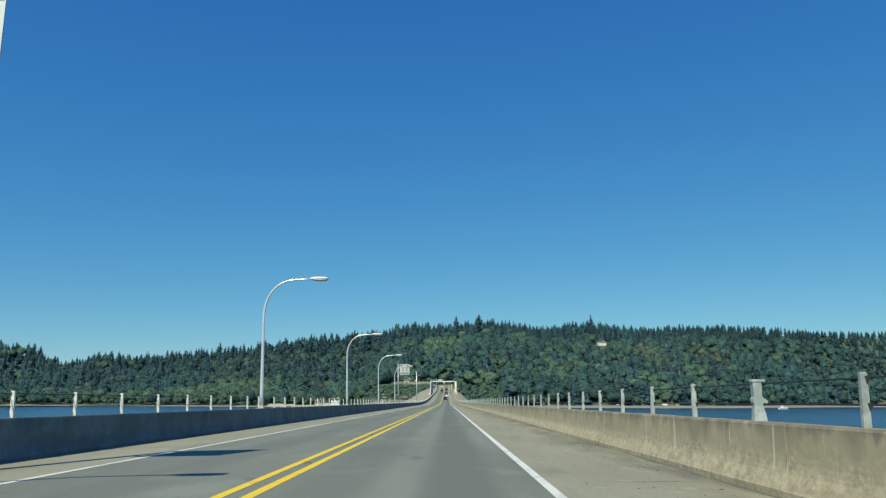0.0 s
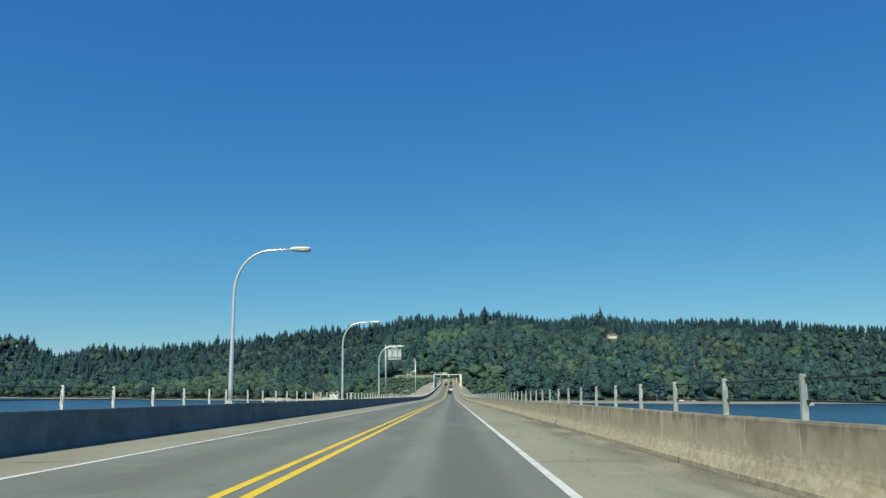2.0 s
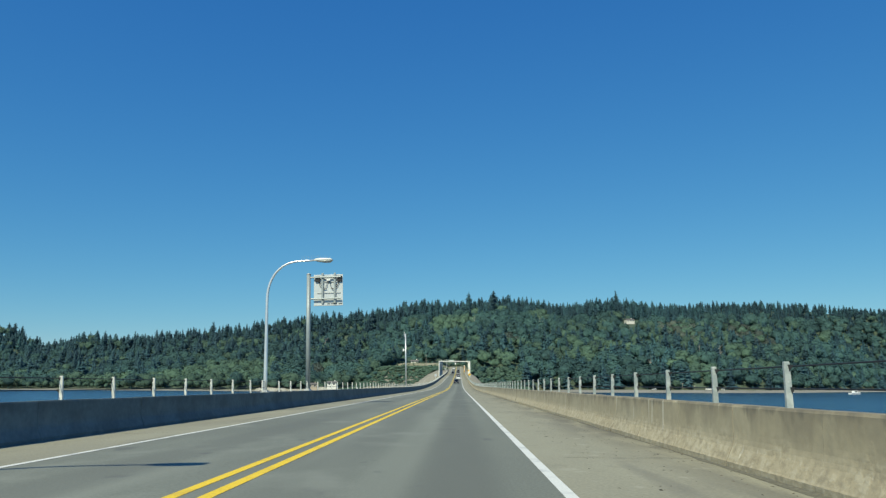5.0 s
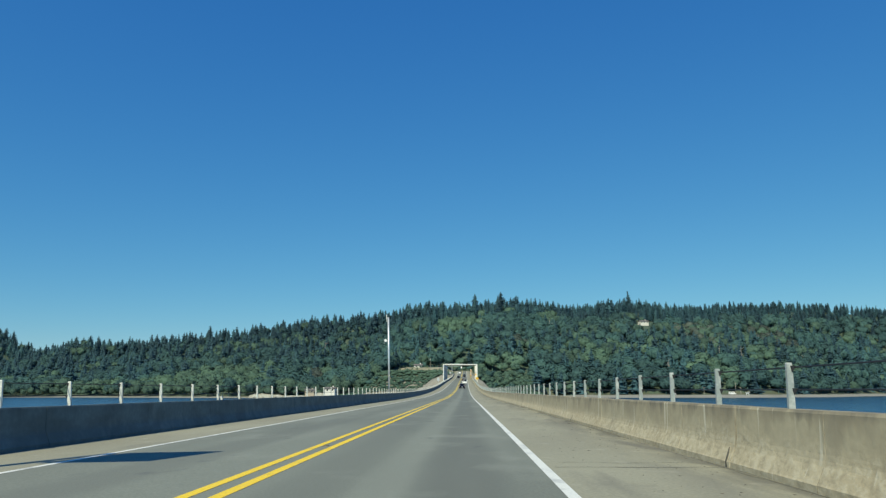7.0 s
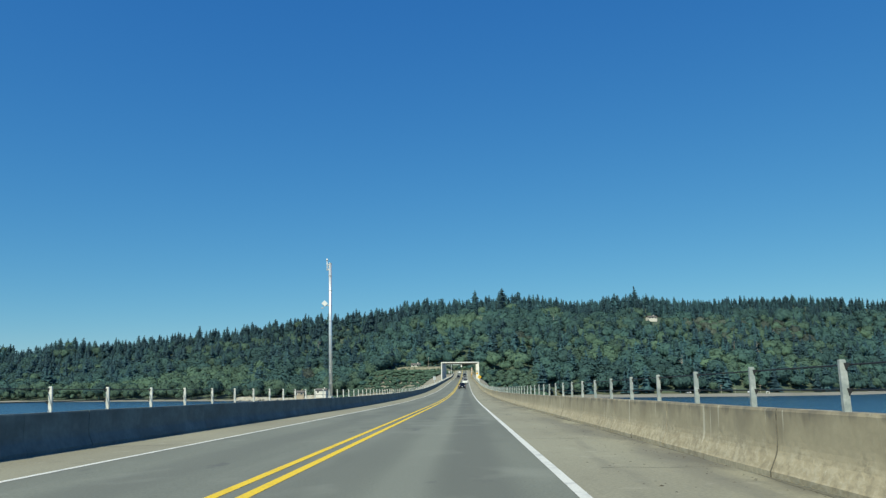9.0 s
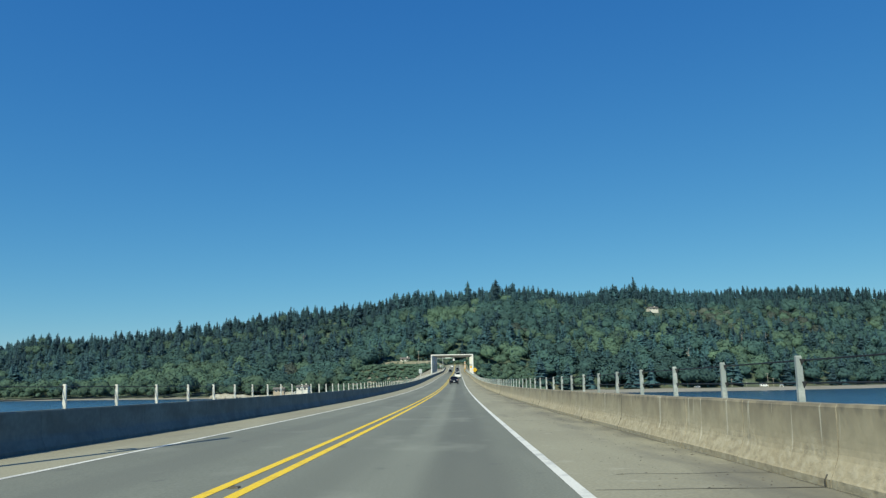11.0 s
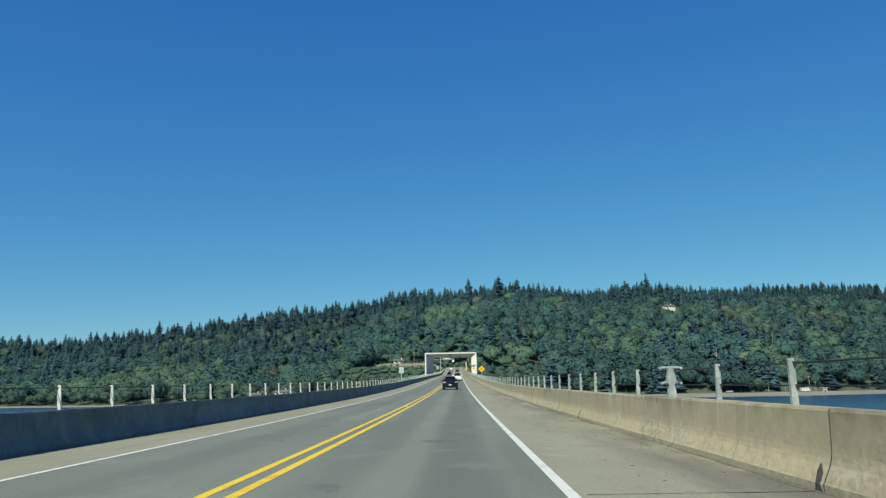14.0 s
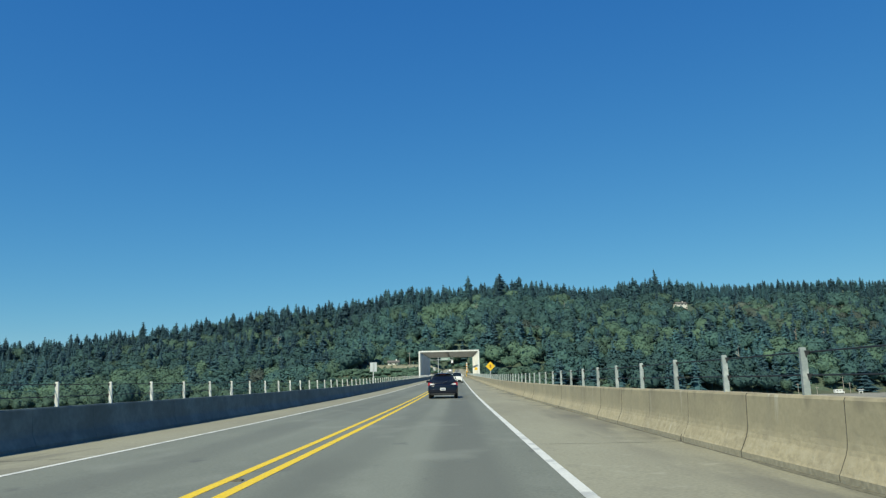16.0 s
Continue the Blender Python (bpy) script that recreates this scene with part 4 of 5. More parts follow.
# ---- vehicles ----
def car(name, label, paint, length=4.45, width=1.78, height=1.47, boxy=0.0, lights=True):
    """A hatchback or, the boxier it is, a tall wagon; its tail points to -y, its wheels stand on z = 0."""
    s = thing(name, label, "car")
    hl, hw = length / 2, width / 2
    belt = height * 0.60
    bm = bmesh.new()
    # lower body: stations along y with half width, lowest and highest line
    st = [(-hl, 0.84, 0.36, 0.80), (-hl + 0.05, 0.93, 0.27, 0.90), (-hl + 0.25, 0.985, 0.22, 0.97), (-hl + 0.9, 1.0, 0.20, 1.0), (0, 1.0, 0.19, 0.98),
          (hl - 1.3, 1.0, 0.20, 0.94), (hl - 0.5, 0.97, 0.22, 0.86), (hl - 0.12, 0.88, 0.26, 0.70), (hl, 0.76, 0.34, 0.60)]
    secs = []
    for y, k, lo, hi in st:
        w, t = hw * k, belt * hi
        secs.append([(-w * 0.90, y, lo), (-w, y, lo + 0.14), (-w, y, lo + (t - lo) * 0.62), (-w * 0.965, y, t), (-w * 0.55, y, t + 0.02),
                     (w * 0.55, y, t + 0.02), (w * 0.965, y, t), (w, y, lo + (t - lo) * 0.62), (w, y, lo + 0.14), (w * 0.90, y, lo)])
    loft(bm, secs)
    bmesh.ops.bevel(bm, geom=[e for e in bm.edges if e.calc_face_angle(0) > 0.6], offset=0.03, segments=2, affect="EDGES")
    body = part("body", bm, paint, s, smooth=True)
    # cabin: roof and glass
    tail = -hl + 0.22 - 0.10 * boxy
    bm = bmesh.new()
    roof_y0, roof_y1 = tail + 0.62 - 0.45 * boxy, hl - 2.05
    secs = []
    for y, z, k in ((tail, belt * 0.96, 0.94), (tail + (roof_y0 - tail) * 0.5, belt + (height - belt) * 0.52, 0.86), (roof_y0, height - 0.06, 0.72 - 0.06 * (1 - boxy)), (roof_y0 + 0.35, height - 0.01, 0.68 - 0.03 * (1 - boxy)),
                    (0, height, 0.69), (roof_y1, height - 0.05, 0.69), (hl - 1.15, belt * 0.95, 0.90)):
        w = hw * k
        w *= 0.94 + 0.06 * boxy
        half_ring = [(hw * 0.95, belt * 0.93), (hw * 0.94, min(z - 0.02, belt)), (w * 1.08, max(z - 0.24, belt * 0.97)), (w * 1.02, max(z - 0.13, belt * 0.975)), (w * 0.92, z - 0.06), (w * 0.74, z - 0.018), (w * 0.4, z + 0.008)]
        secs.append([(-xx, y, zz) for xx, zz in half_ring] + [(xx, y, zz) for xx, zz in half_ring[::-1]])
    loft(bm, secs)
    part("cabin", bm, paint, s, smooth=True)
    # rear window, side windows
    bm = bmesh.new()
    a, b = tail, roof_y0
    z0, z1 = belt * 1.03, height - 0.11

    def yr(z):
        return a + (b - a) * (z - belt * 0.96) / (height - 0.06 - belt * 0.96) - 0.035
    q = [(-hw * 0.80, yr(z0), z0), (hw * 0.80, yr(z0), z0), (hw * 0.62, yr(z1), z1), (-hw * 0.62, yr(z1), z1)]
    loft(bm, [q, [(x, y + 0.04, z) for x, y, z in q]])
    part("rear_window", bm, M_GLASS_DARK, s, "dark tinted rear glass")
    for sx in (-1, 1):
        bm = bmesh.new()
        q = [(sx * hw * 0.955, tail + 0.55, belt + 0.05), (sx * hw * 0.955, hl - 1.45, belt + 0.03), (sx * hw * 0.80, roof_y1 + 0.1, height - 0.14), (sx * hw * 0.80, roof_y0 + 0.25, height - 0.14)]
        loft(bm, [q, [(x - sx * 0.05, y, z) for x, y, z in q]])
        part("side_window", bm, M_GLASS_DARK, s, "dark side glass")
        part("mirror", boxes(((min(sx * hw, sx * (hw + 0.19)), hl - 1.75, belt + 0.02), (max(sx * hw, sx * (hw + 0.19)), hl - 1.62, belt + 0.17)), bevel=0.03), paint, s)
        bm = bmesh.new()
        y0 = -hl + 0.02
        q = [(sx * hw * 0.62, y0 - 0.02, belt * 0.90), (sx * hw * 0.985, y0 + 0.10, belt * 0.84), (sx * hw * 0.965, y0 + 0.20, belt * 1.06), (sx * hw * 0.74, y0 + 0.05, belt * 1.03)]
        loft(bm, [q, [(x * 0.99, y + 0.08, z) for x, y, z in q]])
        lamp = part("tail_light", bm, M_TAIL if lights else M_CLEAR_LENS, s, "red and clear tail light")
        bm = bmesh.new()
        q = [(sx * hw * 0.52, y0 - 0.045, belt * 0.91), (sx * hw * 0.86, y0 + 0.03, belt * 0.89), (sx * hw * 0.84, y0 + 0.05, belt * 1.0), (sx * hw * 0.66, y0 - 0.01, belt * 0.98)]
        loft(bm, [q, [(x, y + 0.09, z) for x, y, z in q]])
        part("clear_lens", bm, M_CLEAR_LENS, lamp)
    part("bumper", boxes(((-hw * 0.92, -hl - 0.05, 0.30), (hw * 0.92, -hl + 0.22, 0.56)), bevel=0.06), paint, s)
    part("lower_valance", boxes(((-hw * 0.80, -hl - 0.03, 0.20), (hw * 0.80, -hl + 0.2, 0.32)), bevel=0.03), M_BLACK, s)
    plate = part("number_plate", boxes(((-0.155, -hl - 0.075, 0.47), (0.155, -hl + 0.02, 0.62)), bevel=0.004), M_PLATE, s, "white plate with blurred marks")
    part("text_bar", boxes(((-0.11, -hl - 0.08, 0.52), (0.11, -hl - 0.073, 0.57))), M_BAR, plate)
    part("spoiler", boxes(((-hw * 0.68, roof_y0 - 0.16, height - 0.07), (hw * 0.68, roof_y0 + 0.1, height - 0.03)), bevel=0.015), paint, s)
    part("brake_light", boxes(((-0.16, roof_y0 - 0.165, height - 0.075), (0.16, roof_y0 - 0.14, height - 0.045))), M_BRAKE, s)
    bm = bmesh.new()
    tube(bm, [(0, -hl + 0.1, belt * 1.04), (0.28, -hl + 0.2, belt * 1.14)], 0.012, 6)
    part("wiper", bm, M_BLACK, s)
    r = 0.315 if not boxy else 0.36
    for sx in (-1, 1):
        for wy in (-hl + 0.86, hl - 0.92):
            bm = bmesh.new()
            x0, x1 = sx * (hw - 0.24), sx * (hw - 0.03)
            tube(bm, [(x0, wy, r), (x0 + (x1 - x0) * 0.12, wy, r), (x0 + (x1 - x0) * 0.88, wy, r), (x1, wy, r)], [r - 0.03, r, r, r - 0.03], 24)
            tyre = part("wheel", bm, M_TYRE, s, "black tyre", smooth=False)
            bm = bmesh.new()
            tube(bm, [(x1 - sx * 0.03, wy, r), (x1 + sx * 0.004, wy, r)], [r * 0.66, r * 0.60], 20)
            part("rim", bm, M_RIM, tyre)
    return s


def stand(ob, x, y, turn=0.0):
    m = on_road(y, x) @ pose(0, 0, 0.004, 0, 0, turn)
    ob.matrix_basis = m
    return ob


stand(car("hatchback", "dark navy compact hatchback driving ahead in the lane", M_NAVY), 1.57, 340.3)
stand(car("sport_utility", "white sport utility car farther up the lane", M_WHITE_CAR, 4.65, 1.86, 1.72, 1.0), 2.3, 412.0)
stand(car("pickup_car", "silver car climbing the far slope of the bridge", M_SILVER_CAR, 4.6, 1.84, 1.6, 0.7), 1.9, 560.0)
stand(car("dark_wagon", "dark car far ahead on the climbing road", M_NAVY, 4.7, 1.85, 1.75, 1.0), 1.9, 640.0)
stand(car("dark_hatchback", "dark blue car climbing the far slope of the bridge", M_NAVY), 1.9, 470.0)
stand(car("white_sedan", "white car coming down the far slope", M_WHITE_CAR, 4.6, 1.82, 1.5, 0.0), -1.9, 700.0, 180)
stand(car("grey_sedan", "dark grey car coming down the far slope", M_NAVY, 4.5, 1.8, 1.5, 0.0), -1.9, 600.0, 180)


# ---- water, shore and hill ----
def interp(x, pts):
    return float(np.interp(x, [p[0] for p in pts], [p[1] for p in pts]))


SHORE = [(-1400, 900), (-700, 800), (-400, 765), (-320, 746), (-215, 706), (-150, 676), (-40, 680), (120, 668), (200, 662), (280, 690), (350, 760), (470, 860), (1400, 1100)]
SHORE = [(x * 1.018, y * 1.018) for x, y in SHORE]
SKYLINE = [(-1400, 60), (-700, 87), (-612, 85), (-552, 58), (-500, 65), (-420, 63), (-343, 70), (-278, 78), (-225, 87), (-152, 92), (-97, 95), (-62, 105), (-15, 109), (58, 114),
           (88, 112), (140, 106), (210, 114), (255, 110), (337, 107), (400, 109), (500, 102), (545, 100), (640, 105), (1400, 100)]
SKYLINE = [(x * 1.018, z * 1.018 + (6 if 330 < x < 560 else 0) + 3.2 + 4.6 * min(max((x + 260) / 220, 0), 1) + (5.0 if -520 < x < -60 else 0)) for x, z in SKYLINE]
RIDGE_Y = 1048.0


def smooth01(t):
    t = min(max(t, 0.0), 1.0)
    return t * t * (3 - 2 * t)


def ground_z(x, y):
    ys = interp(x, SHORE)
    d = y - ys
    if d < 0:
        z = WATER_Z + 0.06 * max(d, -60)
    else:
        flat = smooth01((x - 40) / 60)      # east of the bridge a wider beach below a grassy terrace
        w = 14 + 8 * flat
        z = WATER_Z + min(d, w) / w * (1.26 + 0.9 * flat)
        w += 14 * flat
        if d > w:
            t = min((d - w) / max(RIDGE_Y - ys - w, 60), 1.0)
            e = 0.85 + 0.65 * smooth01((20 - x) / 170)
            z += (interp(x, SKYLINE) - 21 - z) * t ** e
            z += 2.2 * noise.noise((x * 0.012, y * 0.012, 3.0)) * smooth01(d / 60)
    if y > RIDGE_Y + 20:
        z -= 0.22 * (y - RIDGE_Y - 20)
    # a bench beside the road, above a bushy bank
    k = smooth01((x + 92) / 30) * (1 - smooth01((x + 14) / 12)) * smooth01((y - 684) / 32) * (1 - smooth01((y - 775) / 30))
    if k > 0:
        z = max(z, -3 + (19.3 + 4.2 * smooth01((y - 741) / 18) * smooth01((x + 64) / 12) + 0.8 * smooth01((y - 741) / 18)) * k)
    # embankment that carries the road ashore
    k = smooth01((y - 668) / 14) * (1 - smooth01((abs(x + 4) - 11) / 26)) * (1 - smooth01((y - 790) / 40))
    if k > 0:
        z = z + (max(road_z(min(y, 800)) - 0.35, z if abs(x) > 12 else -9) - z) * k
    return z


def forest_clear(x, y):
    """Where no trees grow: the road, its cutting, the beach and the yard of the house."""
    if y - interp(x, SHORE) < 9 + 21 * smooth01((x - 40) / 60) + 4 * noise.noise((x * 0.03, 0, 5)) + (7 if 194 < x < 224 else 0):
        return True
    if abs(x) < 12 and y < 782:
        return True
    if -72 < x < -8 and 706 < y < 774 - 30 * smooth01((-56 - x) / 6):
        return True
    return abs(x - 207 * y / 945) < 13 and 884 < y < 956


bm = bmesh.new()
xs = [-1400 + 40 * i for i in range(20)] + [-600 + 8 * i for i in range(163)] + [712 + 40 * i for i in range(18)]
yy = [600 + 5 * i for i in range(36)] + [780 + 10 * i for i in range(14)] + [920 + 20 * i for i in range(12)] + [1170 + 60 * i for i in range(8)]
grid = [[bm.verts.new((x, y, ground_z(x, y))) for x in xs] for y in yy]
for j in range(len(yy) - 1):
    for i in range(len(xs) - 1):
        f = bm.faces.new((grid[j][i], grid[j][i + 1], grid[j + 1][i + 1], grid[j + 1][i]))
        c = f.calc_center_median()
        d = c.y - interp(c.x, SHORE)
        wide = smooth01((c.x - 40) / 60)
        f.material_index = 1 if d < 11 + 10 * wide else 3 if d < 24 + 16 * wide or (-100 < c.x < -9 and c.y < 700) else (4 if (-95 < c.x < -7 and c.y < 743) else 2 if (-58 < c.x < -8 and 742 < c.y < 775) or (abs(c.x) < 16 and c.y < 785) else 0)
hill = tagged(part("ground", bm, [M_HILL, M_BEACH, M_DRY, M_VERGE, M_MOUND], None, "wooded hillside rising from a narrow beach", smooth=True), category="hillside", kind="structure")
bm = bmesh.new()
bmesh.ops.create_grid(bm, x_segments=2, y_segments=2, size=6000)
water = part("water", bm, M_WATER, None, "dark blue rippled sea water under the bridge")
water.matrix_basis = Matrix.Translation((0, 300, WATER_Z))
tagged(water, category="water", kind="structure")


# ---- woods ----
def conifer_template(seed):
    """A fir: a slim core with whorls of drooping limbs of uneven length, some missing, and a bare leader."""
    r = np.random.RandomState(seed)
    verts, faces, norms = [], [], []
    slim, tiers = r.uniform(0.13, 0.23), 19
    bend = r.normal(0, 0.012, 2)
    bare = r.uniform(0, 6.3)
    for i in range(7):      # the dense inside of the crown
        a = 2 * math.pi * i / 7
        verts.append((0.55 * slim * math.cos(a), 0.55 * slim * math.sin(a), 0.08)), norms.append((math.cos(a), math.sin(a), 0.3))
    verts.append((bend[0], bend[1], 0.93)), norms.append((0, 0, 1))
    faces += [(i, (i + 1) % 7, 7) for i in range(7)]
    for k in range(tiers):
        u = k / tiers
        z0 = 0.08 + 0.87 * u + r.normal(0, 0.008)
        rad = slim * (1 - u) ** 0.72 * r.uniform(0.7, 1.2) + 0.012
        n = r.randint(5, 8) if u < 0.75 else 4
        a0 = r.uniform(0, 6.3)
        ox, oy = bend * u
        for i in range(n):
            a = a0 + 2 * math.pi * i / n + r.normal(0, 0.18)
            q = rad * r.uniform(0.6, 1.35)
            if math.cos(a - bare) > 0.6 and r.uniform() < 0.35:
                q *= 0.45
            c, s = math.cos(a), math.sin(a)
            w, dip = q * r.uniform(0.24, 0.40) + 0.005, q * r.uniform(0.10, 0.45)
            b = len(verts)
            verts += [(ox, oy, z0 + 0.05 * (1 - 0.5 * u)), (ox + 0.6 * q * c - w * s, oy + 0.6 * q * s + w * c, z0 - 0.6 * dip - 0.018),
                      (ox + q * c, oy + q * s, z0 - dip + 0.01), (ox + 0.6 * q * c + w * s, oy + 0.6 * q * s - w * c, z0 - 0.6 * dip - 0.018)]
            norms += [(c * 0.8, s * 0.8, 0.6), (c - 0.3 * s, s + 0.3 * c, 0.4), (c, s, 0.5), (c + 0.3 * s, s - 0.3 * c, 0.4)]
            faces += [(b, b + 2, b + 1), (b, b + 3, b + 2)]
    b = len(verts)
    verts += [(bend[0] + 0.006, bend[1], 0.88), (bend[0] - 0.004, bend[1] + 0.005, 0.88), (bend[0] - 0.004, bend[1] - 0.005, 0.88), (bend[0], bend[1], 1.0),
              (0.014, 0, -0.05), (-0.008, 0.012, -0.05), (-0.008, -0.012, -0.05), (0, 0, 0.5)]
    norms += [(1, 0, 0.2), (-1, 1, 0.2), (-1, -1, 0.2), (0, 0, 1)] * 2
    for o in (b, b + 4):
        faces += [(o, o + 1, o + 3), (o + 1, o + 2, o + 3), (o + 2, o, o + 3)]
    return np.array(verts), np.array(faces), np.array(norms, float)


def broadleaf_template(seed, clumps=330, wide=0.40):
    """A billowing crown: one lumpy mass of foliage under many small leaf clumps, on a tapered trunk."""
    r = np.random.RandomState(seed)
    lobes = r.normal(0, 1, (15, 3))
    lobes[:, 2] = np.abs(lobes[:, 2]) - 0.45
    lobes /= np.linalg.norm(lobes, axis=1, keepdims=True)
    amp, spread = r.uniform(0.08, 0.36, 15), r.uniform(0.2, 0.5, 15)
    axes = np.array([wide * r.uniform(0.85, 1.1), wide * r.uniform(0.85, 1.1), r.uniform(0.36, 0.44)])
    mid = np.array([0, 0, 0.58])

    def radius(v):
        ang = np.arccos(np.clip(v @ lobes.T, -1, 1))
        return 0.70 + (amp * np.exp(-(ang / spread) ** 2)).max(axis=1)

    def normal(v):
        up = np.where(np.abs(v[:, 2:3]) < 0.9, (0, 0, 1.0), (1.0, 0, 0))
        t1 = np.cross(v, up)
        t1 /= np.linalg.norm(t1, axis=1, keepdims=True)
        t2, e = np.cross(v, t1), 0.12
        g1, g2 = ((radius((v + e * t) / math.sqrt(1 + e * e)) - radius((v - e * t) / math.sqrt(1 + e * e))) / (2 * e) for t in (t1, t2))
        n = v / axes * axes.mean() - 0.45 * (g1[:, None] * t1 + g2[:, None] * t2)
        return n / np.linalg.norm(n, axis=1, keepdims=True)
    rings, seg = 6, 9
    core = np.array([(math.sin(p) * math.cos(q), math.sin(p) * math.sin(q), math.cos(p)) for p in [math.pi * (k + 0.35) / rings for k in range(rings)]
                     for q in [2 * math.pi * j / seg + 0.3 * p for j in range(seg)]])
    faces = [f for k in range(rings - 1) for j in range(seg) for a, b, c, d in [(k * seg + j, k * seg + (j + 1) % seg, (k + 1) * seg + (j + 1) % seg, (k + 1) * seg + j)]
             for f in ((a, d, c), (a, c, b))]
    faces += [(0, j, j + 1) for j in range(1, seg - 1)]
    verts, norms = [mid + core * axes * radius(core)[:, None] * 0.95], [normal(core)]
    v = r.normal(0, 1, (clumps, 3))
    v[:, 2] = np.where(v[:, 2] < -0.6, -v[:, 2], v[:, 2])
    v /= np.linalg.norm(v, axis=1, keepdims=True)
    nv = normal(v)
    p = mid + v * axes * (radius(v) * r.uniform(0.88, 1.24, clumps))[:, None]
    tilt = nv + r.normal(0, 0.55, (clumps, 3))
    tilt /= np.linalg.norm(tilt, axis=1, keepdims=True)
    t1 = np.cross(tilt, (0.3, 0.2, 1.0))
    t1 /= np.linalg.norm(t1, axis=1, keepdims=True)
    t2 = np.cross(tilt, t1)
    s0 = r.uniform(0, 6.3, clumps)
    size = r.uniform(0.020, 0.066, (clumps, 1))
    tri = np.stack([p + size * (np.cos(s0 + k)[:, None] * t1 + np.sin(s0 + k)[:, None] * t2) for k in (0, 2.0, 4.2)], axis=1).reshape(-1, 3)
    faces += [(len(core) + 3 * k, len(core) + 3 * k + 1, len(core) + 3 * k + 2) for k in range(clumps)]
    verts.append(tri), norms.append(np.repeat(nv, 3, axis=0))
    b = len(core) + 3 * clumps
    verts.append(np.array([(0.03, 0, -0.05), (-0.02, 0.025, -0.05), (-0.02, -0.025, -0.05), (0, 0, 0.6)]))
    norms.append(np.array([(1, 0, 0), (-1, 1, 0), (-1, -1, 0), (0, 0, 1.0)]))
    faces += [(b, b + 1, b + 3), (b + 1, b + 2, b + 3), (b + 2, b, b + 3)]
    return np.concatenate(verts), np.array(faces), np.concatenate(norms)


def woods(name, label, templates, places, material, mottle=0.12):
    """Joins many trees: places are rows of x, y, z, height, spread, turn, tint."""
    rs = np.random.RandomState(11)
    allv, allf, allt, alln, off = [], [], [], [], 0
    for i, (x, y, z, h, wd, a, tint) in enumerate(places):
        v, f, nn = templates[i % len(templates)]
        turn = np.array([[math.cos(a), math.sin(a), 0], [-math.sin(a), math.cos(a), 0], [0, 0, 1]])
        allv.append((v * (wd, wd, 1.0)) @ turn * h + (x, y, z))
        alln.append(nn @ turn + rs.normal(0, 0.22, v.shape) + (-0.05, -0.2, 0.3))      # normals leaned towards the sun, which evens out light and shade on the crowns
        allf.append(f + off), allt.append(np.clip(tint + rs.normal(0, mottle, len(v)), 0, 1))
        off += len(v)
    v, f, t = np.concatenate(allv), np.concatenate(allf), np.concatenate(allt)
    me = bpy.data.meshes.new(name)
    me.vertices.add(len(v))
    me.vertices.foreach_set("co", v.ravel())
    me.loops.add(len(f) * 3)
    me.loops.foreach_set("vertex_index", f.ravel().astype(np.int32))
    me.polygons.add(len(f))
    me.polygons.foreach_set("loop_start", np.arange(0, len(f) * 3, 3, dtype=np.int32))
    me.polygons.foreach_set("loop_total", np.full(len(f), 3, dtype=np.int32))
    me.update(calc_edges=True)
    me.polygons.foreach_set("use_smooth", [True] * len(f))
    nn = np.concatenate(alln)
    nn /= np.linalg.norm(nn, axis=1, keepdims=True)
    me.normals_split_custom_set_from_vertices(nn.tolist())
    at = me.attributes.new("tint", "FLOAT", "POINT")
    at.data.foreach_set("value", t.astype(np.float32))
    return tagged(mesh_part(name, me, material, None, label, kind="stuff"), category="woods")


# stands of one sort among the mixed woods: centre, half widths, sort
STANDS = [(-5, 912, 30, 55, "pale"), (102, 780, 16, 24, "pale"), (126, 797, 10, 36, "pale"), (104, 975, 11, 40, "pale"), (217, 742, 20, 28, "pale"),
          (285, 785, 20, 38, "pale"), (251, 886, 24, 46, "rust"), (-240, 805, 60, 84, "pale"), (-207, 872, 16, 40, "dark"), (-137, 800, 12, 24, "brown"),
          (-107, 770, 15, 30, "round"), (165, 722, 20, 30, "dark"), (109, 729, 18, 28, "dark"), (34, 744, 22, 30, "pale"), (330, 905, 30, 40, "brown"), (60, 830, 14, 18, "brown")]


def stand_of(x, y, edge):
    for cx, cy, rx, ry, sort in STANDS:
        if ((x - cx) / rx) ** 2 + ((y - cy) / ry) ** 2 < 1 + edge:
            return sort
    return ""


